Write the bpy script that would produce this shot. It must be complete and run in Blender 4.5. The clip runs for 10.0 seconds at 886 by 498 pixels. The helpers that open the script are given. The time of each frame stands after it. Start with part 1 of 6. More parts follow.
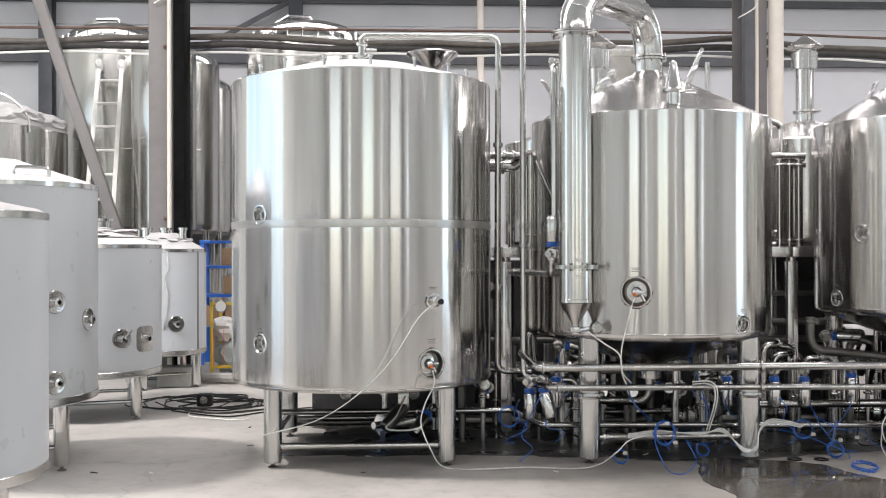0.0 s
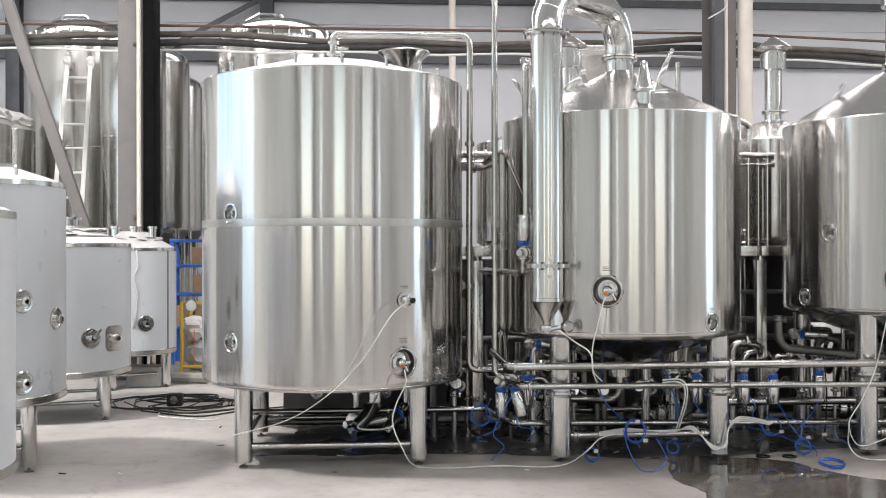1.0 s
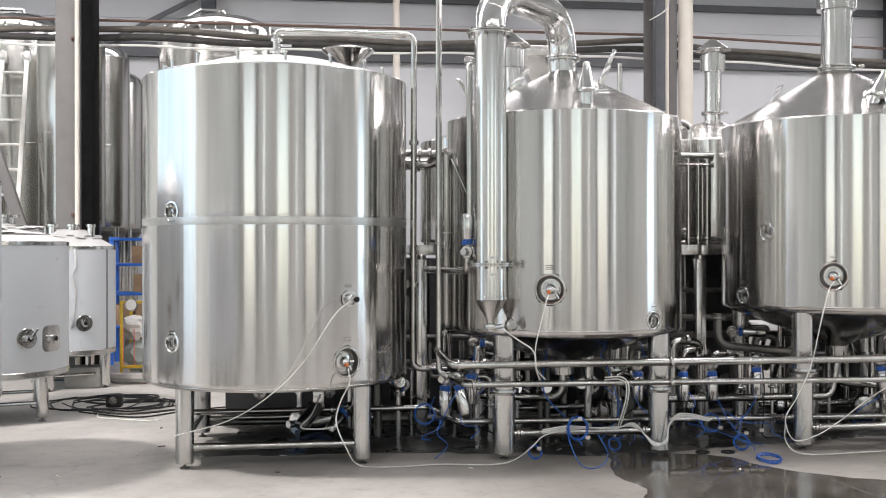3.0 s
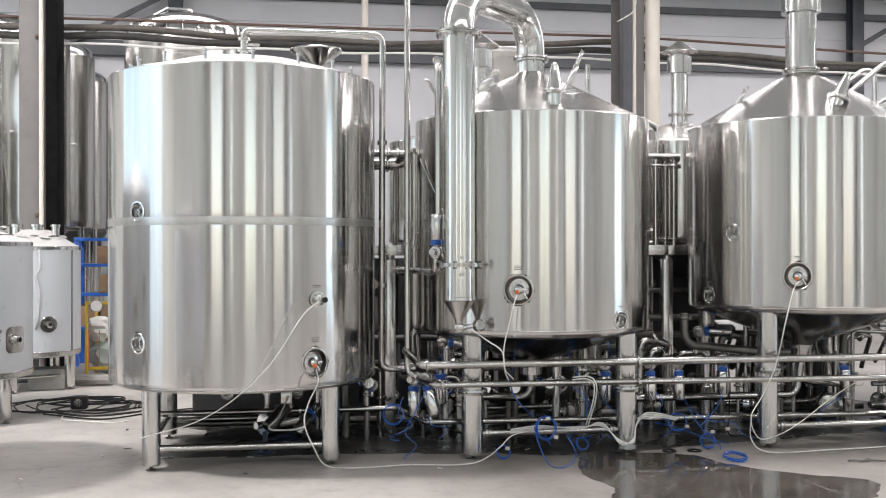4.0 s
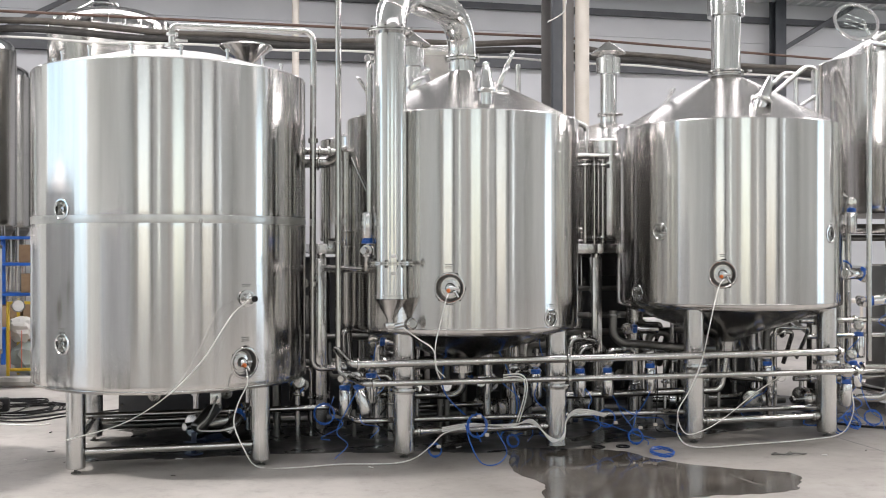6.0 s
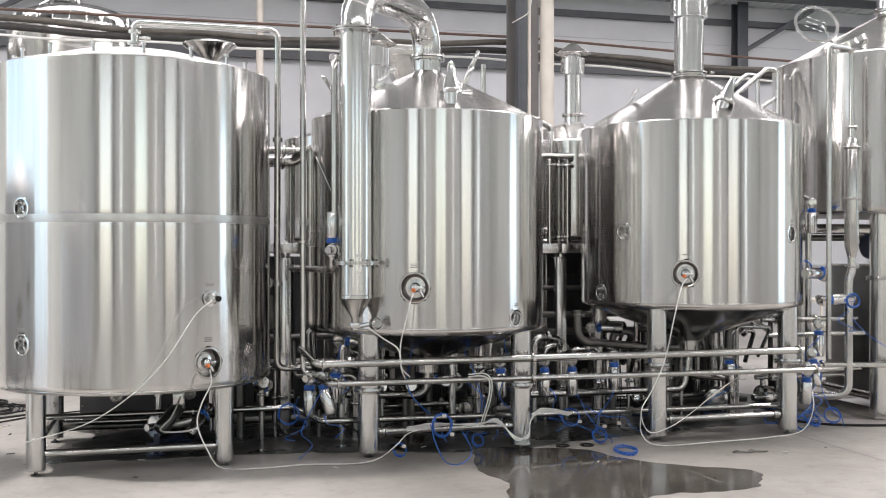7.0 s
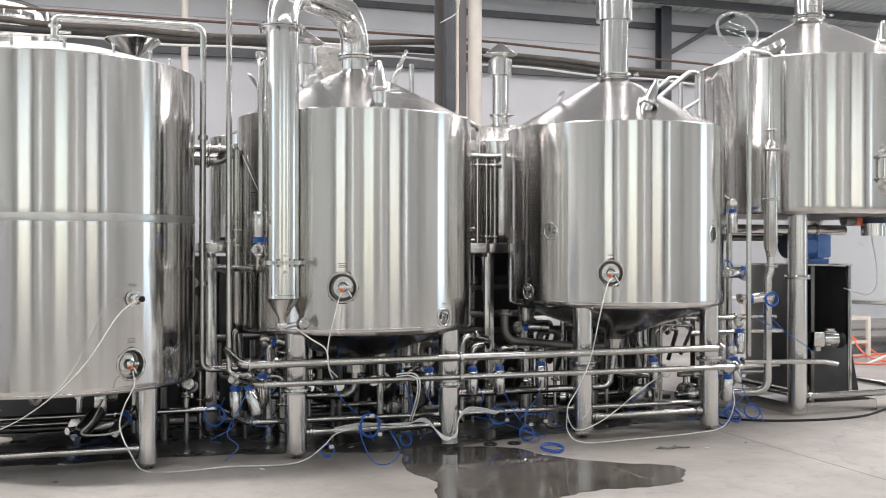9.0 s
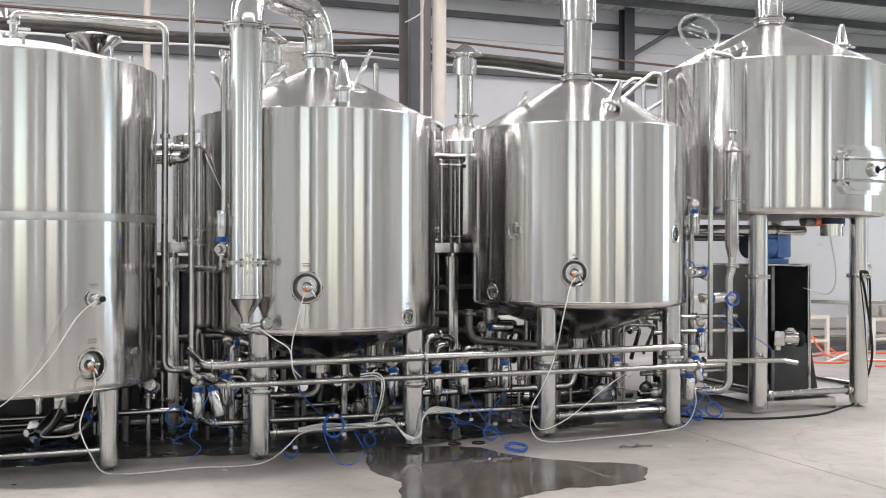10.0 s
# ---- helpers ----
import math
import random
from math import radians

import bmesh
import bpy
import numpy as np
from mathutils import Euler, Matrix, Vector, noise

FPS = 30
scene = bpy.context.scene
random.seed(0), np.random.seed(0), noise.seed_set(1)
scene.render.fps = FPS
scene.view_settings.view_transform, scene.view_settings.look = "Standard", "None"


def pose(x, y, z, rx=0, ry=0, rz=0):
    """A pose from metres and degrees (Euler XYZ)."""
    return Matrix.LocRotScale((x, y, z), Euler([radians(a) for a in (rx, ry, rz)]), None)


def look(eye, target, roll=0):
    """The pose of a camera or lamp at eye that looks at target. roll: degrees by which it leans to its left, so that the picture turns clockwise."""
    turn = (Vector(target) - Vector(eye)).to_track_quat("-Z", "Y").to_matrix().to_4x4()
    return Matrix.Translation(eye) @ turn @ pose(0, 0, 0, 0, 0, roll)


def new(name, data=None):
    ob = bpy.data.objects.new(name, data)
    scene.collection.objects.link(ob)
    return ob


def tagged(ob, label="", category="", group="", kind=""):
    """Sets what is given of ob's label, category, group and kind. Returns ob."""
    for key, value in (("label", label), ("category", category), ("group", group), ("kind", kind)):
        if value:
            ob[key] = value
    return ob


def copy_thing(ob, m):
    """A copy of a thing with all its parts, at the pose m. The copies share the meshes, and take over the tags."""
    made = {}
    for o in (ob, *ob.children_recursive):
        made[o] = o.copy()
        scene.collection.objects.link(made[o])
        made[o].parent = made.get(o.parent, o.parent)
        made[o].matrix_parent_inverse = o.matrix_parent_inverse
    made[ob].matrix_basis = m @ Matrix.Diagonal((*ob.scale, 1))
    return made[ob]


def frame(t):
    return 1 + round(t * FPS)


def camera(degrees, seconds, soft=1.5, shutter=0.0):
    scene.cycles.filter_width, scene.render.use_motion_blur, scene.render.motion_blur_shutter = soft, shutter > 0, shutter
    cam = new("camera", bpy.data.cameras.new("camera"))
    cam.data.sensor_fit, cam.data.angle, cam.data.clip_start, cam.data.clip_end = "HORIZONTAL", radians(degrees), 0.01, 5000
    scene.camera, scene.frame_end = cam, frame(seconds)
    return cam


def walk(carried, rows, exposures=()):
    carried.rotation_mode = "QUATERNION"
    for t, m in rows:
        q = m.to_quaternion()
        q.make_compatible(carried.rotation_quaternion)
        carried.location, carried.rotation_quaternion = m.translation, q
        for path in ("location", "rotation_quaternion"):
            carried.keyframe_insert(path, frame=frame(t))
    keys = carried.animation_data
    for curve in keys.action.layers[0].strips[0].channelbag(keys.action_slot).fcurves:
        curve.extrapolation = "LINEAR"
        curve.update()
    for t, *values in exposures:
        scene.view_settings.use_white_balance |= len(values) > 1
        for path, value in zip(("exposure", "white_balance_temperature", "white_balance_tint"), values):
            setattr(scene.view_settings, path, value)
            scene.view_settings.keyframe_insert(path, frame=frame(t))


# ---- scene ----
# A pan on a tripod: seconds, yaw, pitch, roll
cam = camera(46.41, 10.0, soft=1.0)
EYE, TURN = 1.6, -2.8
ROWS = [
    (0, -0.000, 0.063, 0.117),
    (0.5, -0.753, 0.037, 0.094),
    (1, -1.567, 0.002, 0.097),
    (1.5, -2.246, -0.017, 0.037),
    (2, -3.048, -0.035, 0.057),
    (2.5, -3.837, -0.062, 0.053),
    (4, -6.410, -0.058, 0.053),
    (4.5, -7.288, -0.053, 0.057),
    (5, -8.261, -0.084, 0.046),
    (5.5, -9.231, -0.117, 0.046),
    (7, -12.143, -0.163, 0.008),
    (7.5, -13.099, -0.163, -0.023),
    (8, -14.132, -0.155, -0.034),
    (8.5, -15.054, -0.155, -0.034),
    (9, -16.131, -0.185, -0.038),
    (9.5, -17.065, -0.196, -0.068),
    (10, -18.105, -0.191, -0.097),
]
walk(cam, [(t, pose(0, 0, EYE, 90 + pitch, roll, yaw + TURN)) for t, yaw, pitch, roll in ROWS])
X0, X1, Y0, Y1 = -9.0, 20.0, -8.0, 18.5
# invented glowing slots behind the camera, for bands in the steel: middle, width, glow, tint
GLOW_SLOTS = ((-6.4, 2.8, 9.5, (0.86, 0.95, 1.0)), (-2.7, 0.20, 24, (0.90, 1.0, 0.97)), (1.6, 2.5, 9, (0.88, 1.0, 0.94)), (4.9, 0.16, 22, (1.0, 0.97, 0.93)), (8.8, 3.0, 9, (1.0, 0.95, 0.90)), (13.2, 0.7, 18, (0.85, 0.93, 1.0)))
WEST, EAST = (4.4, 11.6), (2.2, 5.0)
# overhead strips out of view; the last is added to brighten wall and cones
SKYLIGHTS = ((-3.5, 600), (8.0, 1100), (15.2, 540))
# first lamp throws the oval floor shadow; the second is added floor fill
BAY_AND_FILL_LAMPS = (((-5.2, 8.0, 6.85), 560), ((9.6, 5.5, 6.9), 290))

# ---- light ----
world = bpy.data.worlds.new("sky")
scene.world = world
world.use_nodes = True
wn, wl = world.node_tree.nodes, world.node_tree.links
sky = wn.new("ShaderNodeTexSky")
sky.sky_type, sky.sun_disc, sky.sun_elevation, sky.sun_rotation = "NISHITA", False, radians(50), radians(200)
wl.new(sky.outputs[0], wn["Background"].inputs[0])
wn["Background"].inputs[1].default_value = 0.12
scene.view_settings.exposure = 0.17


def area(name, at, target, sx, sy, watts, colour=(1, 1, 1)):
    lamp = bpy.data.lights.new(name, "AREA")
    lamp.shape, lamp.size, lamp.size_y, lamp.energy, lamp.color = "RECTANGLE", sx, sy, watts, colour
    ob = new(name, lamp)
    ob.matrix_basis = look(at, target)
    return ob


# unseen skylight strips, high-bay and fill lamps, door daylight, and invented slots for reflections
for ly, watts in SKYLIGHTS:
    area("skylight_lamp", (5.0, ly, 6.40 + 0.075 * (18.5 - ly) - 0.25), (5.0, ly + 0.0001, 0), 26.0, 0.9, watts, (1.0, 0.952, 0.98))
for at, watts in BAY_AND_FILL_LAMPS:
    area("bay_fill_lamp", at, (at[0], at[1] + 0.0001, 0), 0.35, 0.35, watts, (1.0, 0.945, 0.92))
area("door_lamp", (X0 + 0.05, sum(WEST) / 2, 2.35), (0, sum(WEST) / 2, 2.3), WEST[1] - WEST[0], 4.5, 105, (0.62, 0.80, 1.0))
area("door_lamp", (X1 - 0.05, sum(EAST) / 2, 2.35), (0, sum(EAST) / 2, 2.3), EAST[1] - EAST[0], 4.5, 78, (0.66, 0.83, 1.0))
# added lamps that only put bright bands into the tank reflections
for wx, w, glow, tint in GLOW_SLOTS:
    area("glow_slot_lamp", (wx, Y0 + 0.05, 3.0), (wx, 0, 3.0), w - 0.02, 4.6, glow * w, tint)


# ---- materials ----
def nodes_of(name):
    m = bpy.data.materials.new(name)
    m.use_nodes = True
    return m, m.node_tree.nodes, m.node_tree.links, m.node_tree.nodes["Principled BSDF"]


def ramp(n, l, source, stops):
    r = n.new("ShaderNodeValToRGB")
    l.new(source, r.inputs[0])
    els = r.color_ramp.elements
    for i, (p, c) in enumerate(stops):
        e = els[i] if i < 2 else els.new(p)
        e.position, e.color = p, (*c, 1)
    return r.outputs[0]


def noise_of(n, l, scale, detail=4.0, stretch=(1, 1, 1), rough=0.55):
    tc = n.new("ShaderNodeTexCoord")
    mp = n.new("ShaderNodeMapping")
    mp.inputs["Scale"].default_value = stretch
    nz = n.new("ShaderNodeTexNoise")
    nz.inputs["Scale"].default_value, nz.inputs["Detail"].default_value, nz.inputs["Roughness"].default_value = scale, detail, rough
    l.new(tc.outputs["Object"], mp.inputs[0])
    l.new(mp.outputs[0], nz.inputs["Vector"])
    return nz.outputs["Fac"]


def bump(n, l, source, strength, distance, below=None):
    b = n.new("ShaderNodeBump")
    b.inputs["Strength"].default_value, b.inputs["Distance"].default_value = strength, distance
    l.new(source, b.inputs["Height"])
    if below:
        l.new(below, b.inputs["Normal"])
    return b.outputs["Normal"]


def remap(n, l, source, lo, hi):
    r = n.new("ShaderNodeMapRange")
    r.inputs["To Min"].default_value, r.inputs["To Max"].default_value = lo, hi
    l.new(source, r.inputs[0])
    return r.outputs[0]


def metal(name, dark, light, r0, r1, scale=(1, 1, 1), size=3.0, relief=0.0, wave=0.0, aniso=0.0):
    m, n, l, b = nodes_of(name)
    b.inputs["Metallic"].default_value = 1.0
    g = noise_of(n, l, size, 5.0, scale)
    l.new(ramp(n, l, g, [(0.3, dark), (0.7, light)]), b.inputs["Base Color"])
    stain = noise_of(n, l, 1.7, 3.0)
    l.new(remap(n, l, stain, r0, r1), b.inputs["Roughness"])
    normal = None
    if wave:
        normal = bump(n, l, noise_of(n, l, 2.2, 1.5, (1, 1, 0.16)), wave, 0.02)
        normal = bump(n, l, noise_of(n, l, 9.0, 2.0, (1, 1, 0.03)), wave * 0.3, 0.006, normal)
    if relief:
        normal = bump(n, l, noise_of(n, l, 90.0, 3.0, scale), relief, 0.002, normal)
    if normal:
        l.new(normal, b.inputs["Normal"])
    if aniso:
        tg = n.new("ShaderNodeTangent")
        tg.direction_type, tg.axis = "RADIAL", "Z"
        l.new(tg.outputs[0], b.inputs["Tangent"])
        b.inputs["Anisotropic"].default_value = aniso
        b.inputs["Anisotropic Rotation"].default_value = 0.25
    return m


def paint(name, dark, light, rough, size=4.0, relief=0.0, grain=60.0, stretch=(1, 1, 1), spec=0.5):
    m, n, l, b = nodes_of(name)
    l.new(ramp(n, l, noise_of(n, l, size, 6.0, stretch), [(0.3, dark), (0.72, light)]), b.inputs["Base Color"])
    l.new(remap(n, l, noise_of(n, l, size * 3, 3.0), rough - 0.08, rough + 0.08), b.inputs["Roughness"])
    b.inputs["Specular IOR Level"].default_value = spec
    if relief:
        l.new(bump(n, l, noise_of(n, l, grain, 4.0), relief, 0.004), b.inputs["Normal"])
    return m


STEEL_TANK = metal("brushed_tank_steel", (0.58, 0.566, 0.55), (0.72, 0.705, 0.69), 0.12, 0.17, (3, 3, 0.12), 4.0, 0.02, 0.08, 0.9)
STEEL_CONE = metal("satin_cone_steel", (0.56, 0.55, 0.53), (0.66, 0.648, 0.63), 0.19, 0.29, (1, 1, 1), 5.0, 0.03, 0.05)
STEEL = metal("polished_pipe_steel", (0.50, 0.49, 0.475), (0.63, 0.62, 0.60), 0.12, 0.22, (1, 1, 1), 6.0, 0.02)
STEEL_LEG = metal("brushed_leg_steel", (0.60, 0.59, 0.575), (0.71, 0.70, 0.685), 0.14, 0.22, (4, 4, 0.3), 5.0, 0.03, 0.0, 0.5)
STEEL_BRIGHT = metal("bright_steel", (0.68, 0.68, 0.67), (0.78, 0.78, 0.77), 0.10, 0.20, (2, 2, 0.3), 5.0, 0.0, 0.05)
SEAM = metal("ground_weld_steel", (0.56, 0.55, 0.53), (0.70, 0.69, 0.67), 0.24, 0.34, (2, 2, 2), 5.0, 0.04, 0.22)
# dull steel, its colour lowered further to paint shade under the vessels
STEEL_DARK = metal("dull_shaded_steel", (0.17, 0.166, 0.158), (0.25, 0.245, 0.23), 0.34, 0.46, (1, 1, 1), 6.0, 0.04)
FERMENTER = metal("fermenter_steel", (0.50, 0.49, 0.47), (0.63, 0.62, 0.59), 0.16, 0.27, (3, 3, 0.1), 3.0, 0.0, 0.18)
FILM = paint("pale_film_over_steel", (0.475, 0.50, 0.515), (0.515, 0.54, 0.555), 0.30, 1.2)
FILM_WHITE = paint("white_wrapping", (0.40, 0.396, 0.388), (0.51, 0.505, 0.493), 0.5, 8.0, 0.3, 14.0)
WALL = paint("pale_wall_paint", (0.575, 0.59, 0.61), (0.66, 0.67, 0.685), 0.75, 0.8, 0.05, 40.0, (1, 1, 1), 0.3)
WALL_FAR = paint("hall_wall_paint", (0.70, 0.735, 0.715), (0.78, 0.81, 0.79), 0.75, 0.8, 0.05, 40.0, (1, 1, 1), 0.3)
GIRT = paint("dark_steel_paint", (0.075, 0.08, 0.088), (0.11, 0.115, 0.125), 0.55, 3.0)
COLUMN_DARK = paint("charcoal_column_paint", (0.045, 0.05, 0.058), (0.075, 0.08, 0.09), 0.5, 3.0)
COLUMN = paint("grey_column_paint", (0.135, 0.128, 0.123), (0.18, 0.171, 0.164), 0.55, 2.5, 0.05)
CREAM = paint("cream_pipe_paint", (0.62, 0.57, 0.50), (0.72, 0.67, 0.60), 0.45, 3.0)
ROOF = paint("blue_grey_roof_sheet", (0.64, 0.68, 0.69), (0.74, 0.77, 0.78), 0.6, 1.5)
BLACK = paint("black_rubber", (0.012, 0.012, 0.013), (0.024, 0.023, 0.023), 0.6, 10.0, 0.0, 60.0, (1, 1, 1), 0.25)
# near-black that paints the shadow gap on the left grey column
SHADOW_BLACK = paint("shadow_gap_black", (0.004, 0.004, 0.004), (0.009, 0.009, 0.009), 0.8, 8.0, 0.0, 60.0, (1, 1, 1), 0.06)
LAGGING = paint("black_pipe_lagging", (0.03, 0.029, 0.028), (0.06, 0.056, 0.052), 0.7, 9.0, 0.3, 25.0)
LAGGING_BROWN = paint("brown_pipe_lagging", (0.075, 0.066, 0.056), (0.14, 0.122, 0.104), 0.6, 9.0, 0.3, 25.0)
RUST = paint("brown_rod_paint", (0.10, 0.06, 0.045), (0.17, 0.11, 0.085), 0.65, 9.0)
WHITE = paint("white_plastic", (0.70, 0.69, 0.66), (0.80, 0.79, 0.76), 0.4, 12.0)
BLUE = paint("blue_plastic_tube", (0.015, 0.09, 0.40), (0.03, 0.15, 0.56), 0.3, 12.0)
BLUE_MOTOR = paint("blue_motor_paint", (0.10, 0.22, 0.55), (0.14, 0.29, 0.64), 0.4, 12.0)
NAVY = paint("navy_paint", (0.012, 0.02, 0.05), (0.02, 0.035, 0.08), 0.4, 12.0)
ORANGE = paint("orange_plastic", (0.72, 0.16, 0.03), (0.85, 0.23, 0.06), 0.4, 12.0)
CORAL = paint("coral_red_plastic", (0.75, 0.14, 0.08), (0.86, 0.22, 0.14), 0.45, 12.0)
YELLOW = paint("yellow_paint", (0.62, 0.42, 0.03), (0.74, 0.53, 0.06), 0.45, 8.0)
MINT = paint("mint_grey_paint", (0.36, 0.42, 0.40), (0.45, 0.51, 0.49), 0.5, 8.0)
LABEL = paint("paper_label", (0.72, 0.71, 0.68), (0.82, 0.81, 0.79), 0.6, 12.0)
PRINT = paint("grey_print", (0.16, 0.16, 0.16), (0.2, 0.2, 0.2), 0.6, 12.0)
CARD = paint("brown_cardboard", (0.24, 0.15, 0.085), (0.33, 0.22, 0.13), 0.8, 6.0)
CONCRETE_BLOCK = paint("grey_cement", (0.28, 0.27, 0.25), (0.38, 0.37, 0.34), 0.85, 7.0, 0.3, 40.0)


def glass():
    m, n, l, b = nodes_of("clear_glass")
    b.inputs["Transmission Weight"].default_value, b.inputs["Roughness"].default_value = 1.0, 0.02
    b.inputs["Base Color"].default_value = (0.93, 0.97, 0.96, 1)
    return m


def concrete():
    m, n, l, b = nodes_of("worn_concrete_floor")
    big = noise_of(n, l, 0.45, 6.0, (1, 1, 1), 0.62)
    base = ramp(n, l, big, [(0.28, (0.26, 0.244, 0.225)), (0.50, (0.38, 0.36, 0.334)), (0.72, (0.47, 0.446, 0.414))])
    fine = ramp(n, l, noise_of(n, l, 5.0, 12.0, (1, 1, 1), 0.78), [(0.3, (0.70, 0.69, 0.68)), (0.47, (0.97, 0.97, 0.97)), (0.7, (1.08, 1.08, 1.08))])
    mix = n.new("ShaderNodeMix")
    mix.data_type, mix.blend_type = "RGBA", "MULTIPLY"
    mix.inputs[0].default_value = 1.0
    l.new(base, mix.inputs[6])
    l.new(fine, mix.inputs[7])
    # hairline cracks
    tc = n.new("ShaderNodeTexCoord")
    vo = n.new("ShaderNodeTexVoronoi")
    vo.feature = "DISTANCE_TO_EDGE"
    vo.inputs["Scale"].default_value = 0.28
    warp = n.new("ShaderNodeMix")
    warp.data_type = "VECTOR"
    warp.inputs[0].default_value = 0.3
    wz = n.new("ShaderNodeTexNoise")
    wz.inputs["Scale"].default_value, wz.inputs["Detail"].default_value = 3.0, 5.0
    l.new(tc.outputs["Object"], wz.inputs["Vector"])
    l.new(tc.outputs["Object"], warp.inputs[4])
    l.new(wz.outputs["Color"], warp.inputs[5])
    l.new(warp.outputs[1], vo.inputs["Vector"])
    crack = ramp(n, l, vo.outputs["Distance"], [(0.0, (0.62, 0.62, 0.62)), (0.003, (1, 1, 1))])
    mix2 = n.new("ShaderNodeMix")
    mix2.data_type, mix2.blend_type = "RGBA", "MULTIPLY"
    mix2.inputs[0].default_value = 0.45
    l.new(mix.outputs[2], mix2.inputs[6])
    l.new(crack, mix2.inputs[7])
    # tide mark of old spills round the puddle
    mp = n.new("ShaderNodeMapping")
    mp.vector_type = "TEXTURE"
    mp.inputs["Location"].default_value, mp.inputs["Scale"].default_value = (3.1, 6.9, 0), (2.7, 1.5, 1)
    wob = n.new("ShaderNodeMix")
    wob.data_type, wob.blend_type = "RGBA", "ADD"
    wob.inputs[0].default_value = 0.9
    spill = n.new("ShaderNodeTexNoise")
    spill.inputs["Scale"].default_value, spill.inputs["Detail"].default_value = 1.1, 6.0
    l.new(tc.outputs["Object"], spill.inputs["Vector"])
    l.new(tc.outputs["Object"], wob.inputs[6])
    l.new(spill.outputs["Color"], wob.inputs[7])
    shift = n.new("ShaderNodeVectorMath")
    shift.operation = "SUBTRACT"
    shift.inputs[1].default_value = (0.45, 0.45, 0)
    l.new(wob.outputs[2], shift.inputs[0])
    flat = n.new("ShaderNodeVectorMath")
    flat.operation = "MULTIPLY"
    flat.inputs[1].default_value = (1, 1, 0)
    l.new(shift.outputs[0], flat.inputs[0])
    l.new(flat.outputs[0], mp.inputs[0])
    gr = n.new("ShaderNodeTexGradient")
    gr.gradient_type = "SPHERICAL"
    l.new(mp.outputs[0], gr.inputs[0])
    mark = ramp(n, l, gr.outputs["Fac"], [(0.0, (1, 1, 1)), (0.16, (0.88, 0.875, 0.87)), (0.42, (0.66, 0.65, 0.64))])
    mix3 = n.new("ShaderNodeMix")
    mix3.data_type, mix3.blend_type = "RGBA", "MULTIPLY"
    mix3.inputs[0].default_value = 1.0
    l.new(mix2.outputs[2], mix3.inputs[6])
    l.new(mark, mix3.inputs[7])
    l.new(mix3.outputs[2], b.inputs["Base Color"])
    l.new(remap(n, l, noise_of(n, l, 1.3, 5.0), 0.42, 0.72), b.inputs["Roughness"])
    l.new(bump(n, l, noise_of(n, l, 45.0, 6.0), 0.12, 0.004), b.inputs["Normal"])
    return m


def wet():
    m, n, l, b = nodes_of("wet_concrete")
    l.new(ramp(n, l, noise_of(n, l, 3.0, 6.0), [(0.3, (0.045, 0.040, 0.034)), (0.7, (0.095, 0.085, 0.072))]), b.inputs["Base Color"])
    l.new(ramp(n, l, noise_of(n, l, 1.6, 5.0), [(0.40, (0.03, 0.03, 0.03)), (0.62, (0.22, 0.22, 0.22))]), b.inputs["Roughness"])
    b.inputs["IOR"].default_value = 1.4
    l.new(bump(n, l, noise_of(n, l, 5.0, 2.0), 0.02, 0.01), b.inputs["Normal"])
    return m


# damp dirty concrete, blackened further to paint the shade under the vessels
def damp_shade():
    m, n, l, b = nodes_of("damp_dirty_shaded_concrete")
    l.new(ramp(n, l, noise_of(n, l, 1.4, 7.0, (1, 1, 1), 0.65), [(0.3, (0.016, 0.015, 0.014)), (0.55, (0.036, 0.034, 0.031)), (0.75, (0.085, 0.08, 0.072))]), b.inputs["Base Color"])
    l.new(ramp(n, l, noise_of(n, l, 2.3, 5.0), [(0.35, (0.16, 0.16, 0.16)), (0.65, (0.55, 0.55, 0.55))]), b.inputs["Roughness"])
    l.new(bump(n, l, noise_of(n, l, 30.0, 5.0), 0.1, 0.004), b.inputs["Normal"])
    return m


GLASS, CONCRETE, WET, DAMP_SHADE = glass(), concrete(), wet(), damp_shade()
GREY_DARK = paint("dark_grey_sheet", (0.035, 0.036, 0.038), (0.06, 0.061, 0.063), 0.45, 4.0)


# ---- mesh helpers ----
def lathe(bm, profile, n=48, at=(0, 0, 0), m=None):
    """Turns (radius, height) pairs round z."""
    m = m or Matrix.Translation(at)
    rings = []
    for r, z in profile:
        if r < 1e-5:
            rings.append([bm.verts.new(m @ Vector((0, 0, z)))])
        else:
            rings.append([bm.verts.new(m @ Vector((r * math.sin(2 * math.pi * i / n), -r * math.cos(2 * math.pi * i / n), z))) for i in range(n)])
    for a, b in zip(rings, rings[1:]):
        for i in range(n):
            j = (i + 1) % n
            if len(a) == 1 and len(b) > 1:
                bm.faces.new((a[0], b[j], b[i]))
            elif len(b) == 1 and len(a) > 1:
                bm.faces.new((a[i], a[j], b[0]))
            elif len(a) > 1:
                bm.faces.new((a[i], a[j], b[j], b[i]))
    return bm


def box(bm, lo, hi, bevel=0.0, m=None):
    c = [(a + b) / 2 for a, b in zip(lo, hi)]
    s = [max(abs(b - a), 1e-4) for a, b in zip(lo, hi)]
    mm = (m or Matrix()) @ Matrix.Translation(c) @ Matrix.Diagonal((*s, 1))
    made = bmesh.ops.create_cube(bm, size=1.0, matrix=mm)
    if bevel:
        edges = list({e for v in made["verts"] for e in v.link_edges})
        bmesh.ops.bevel(bm, geom=edges, offset=bevel, segments=2, affect="EDGES", profile=0.5)
    return bm


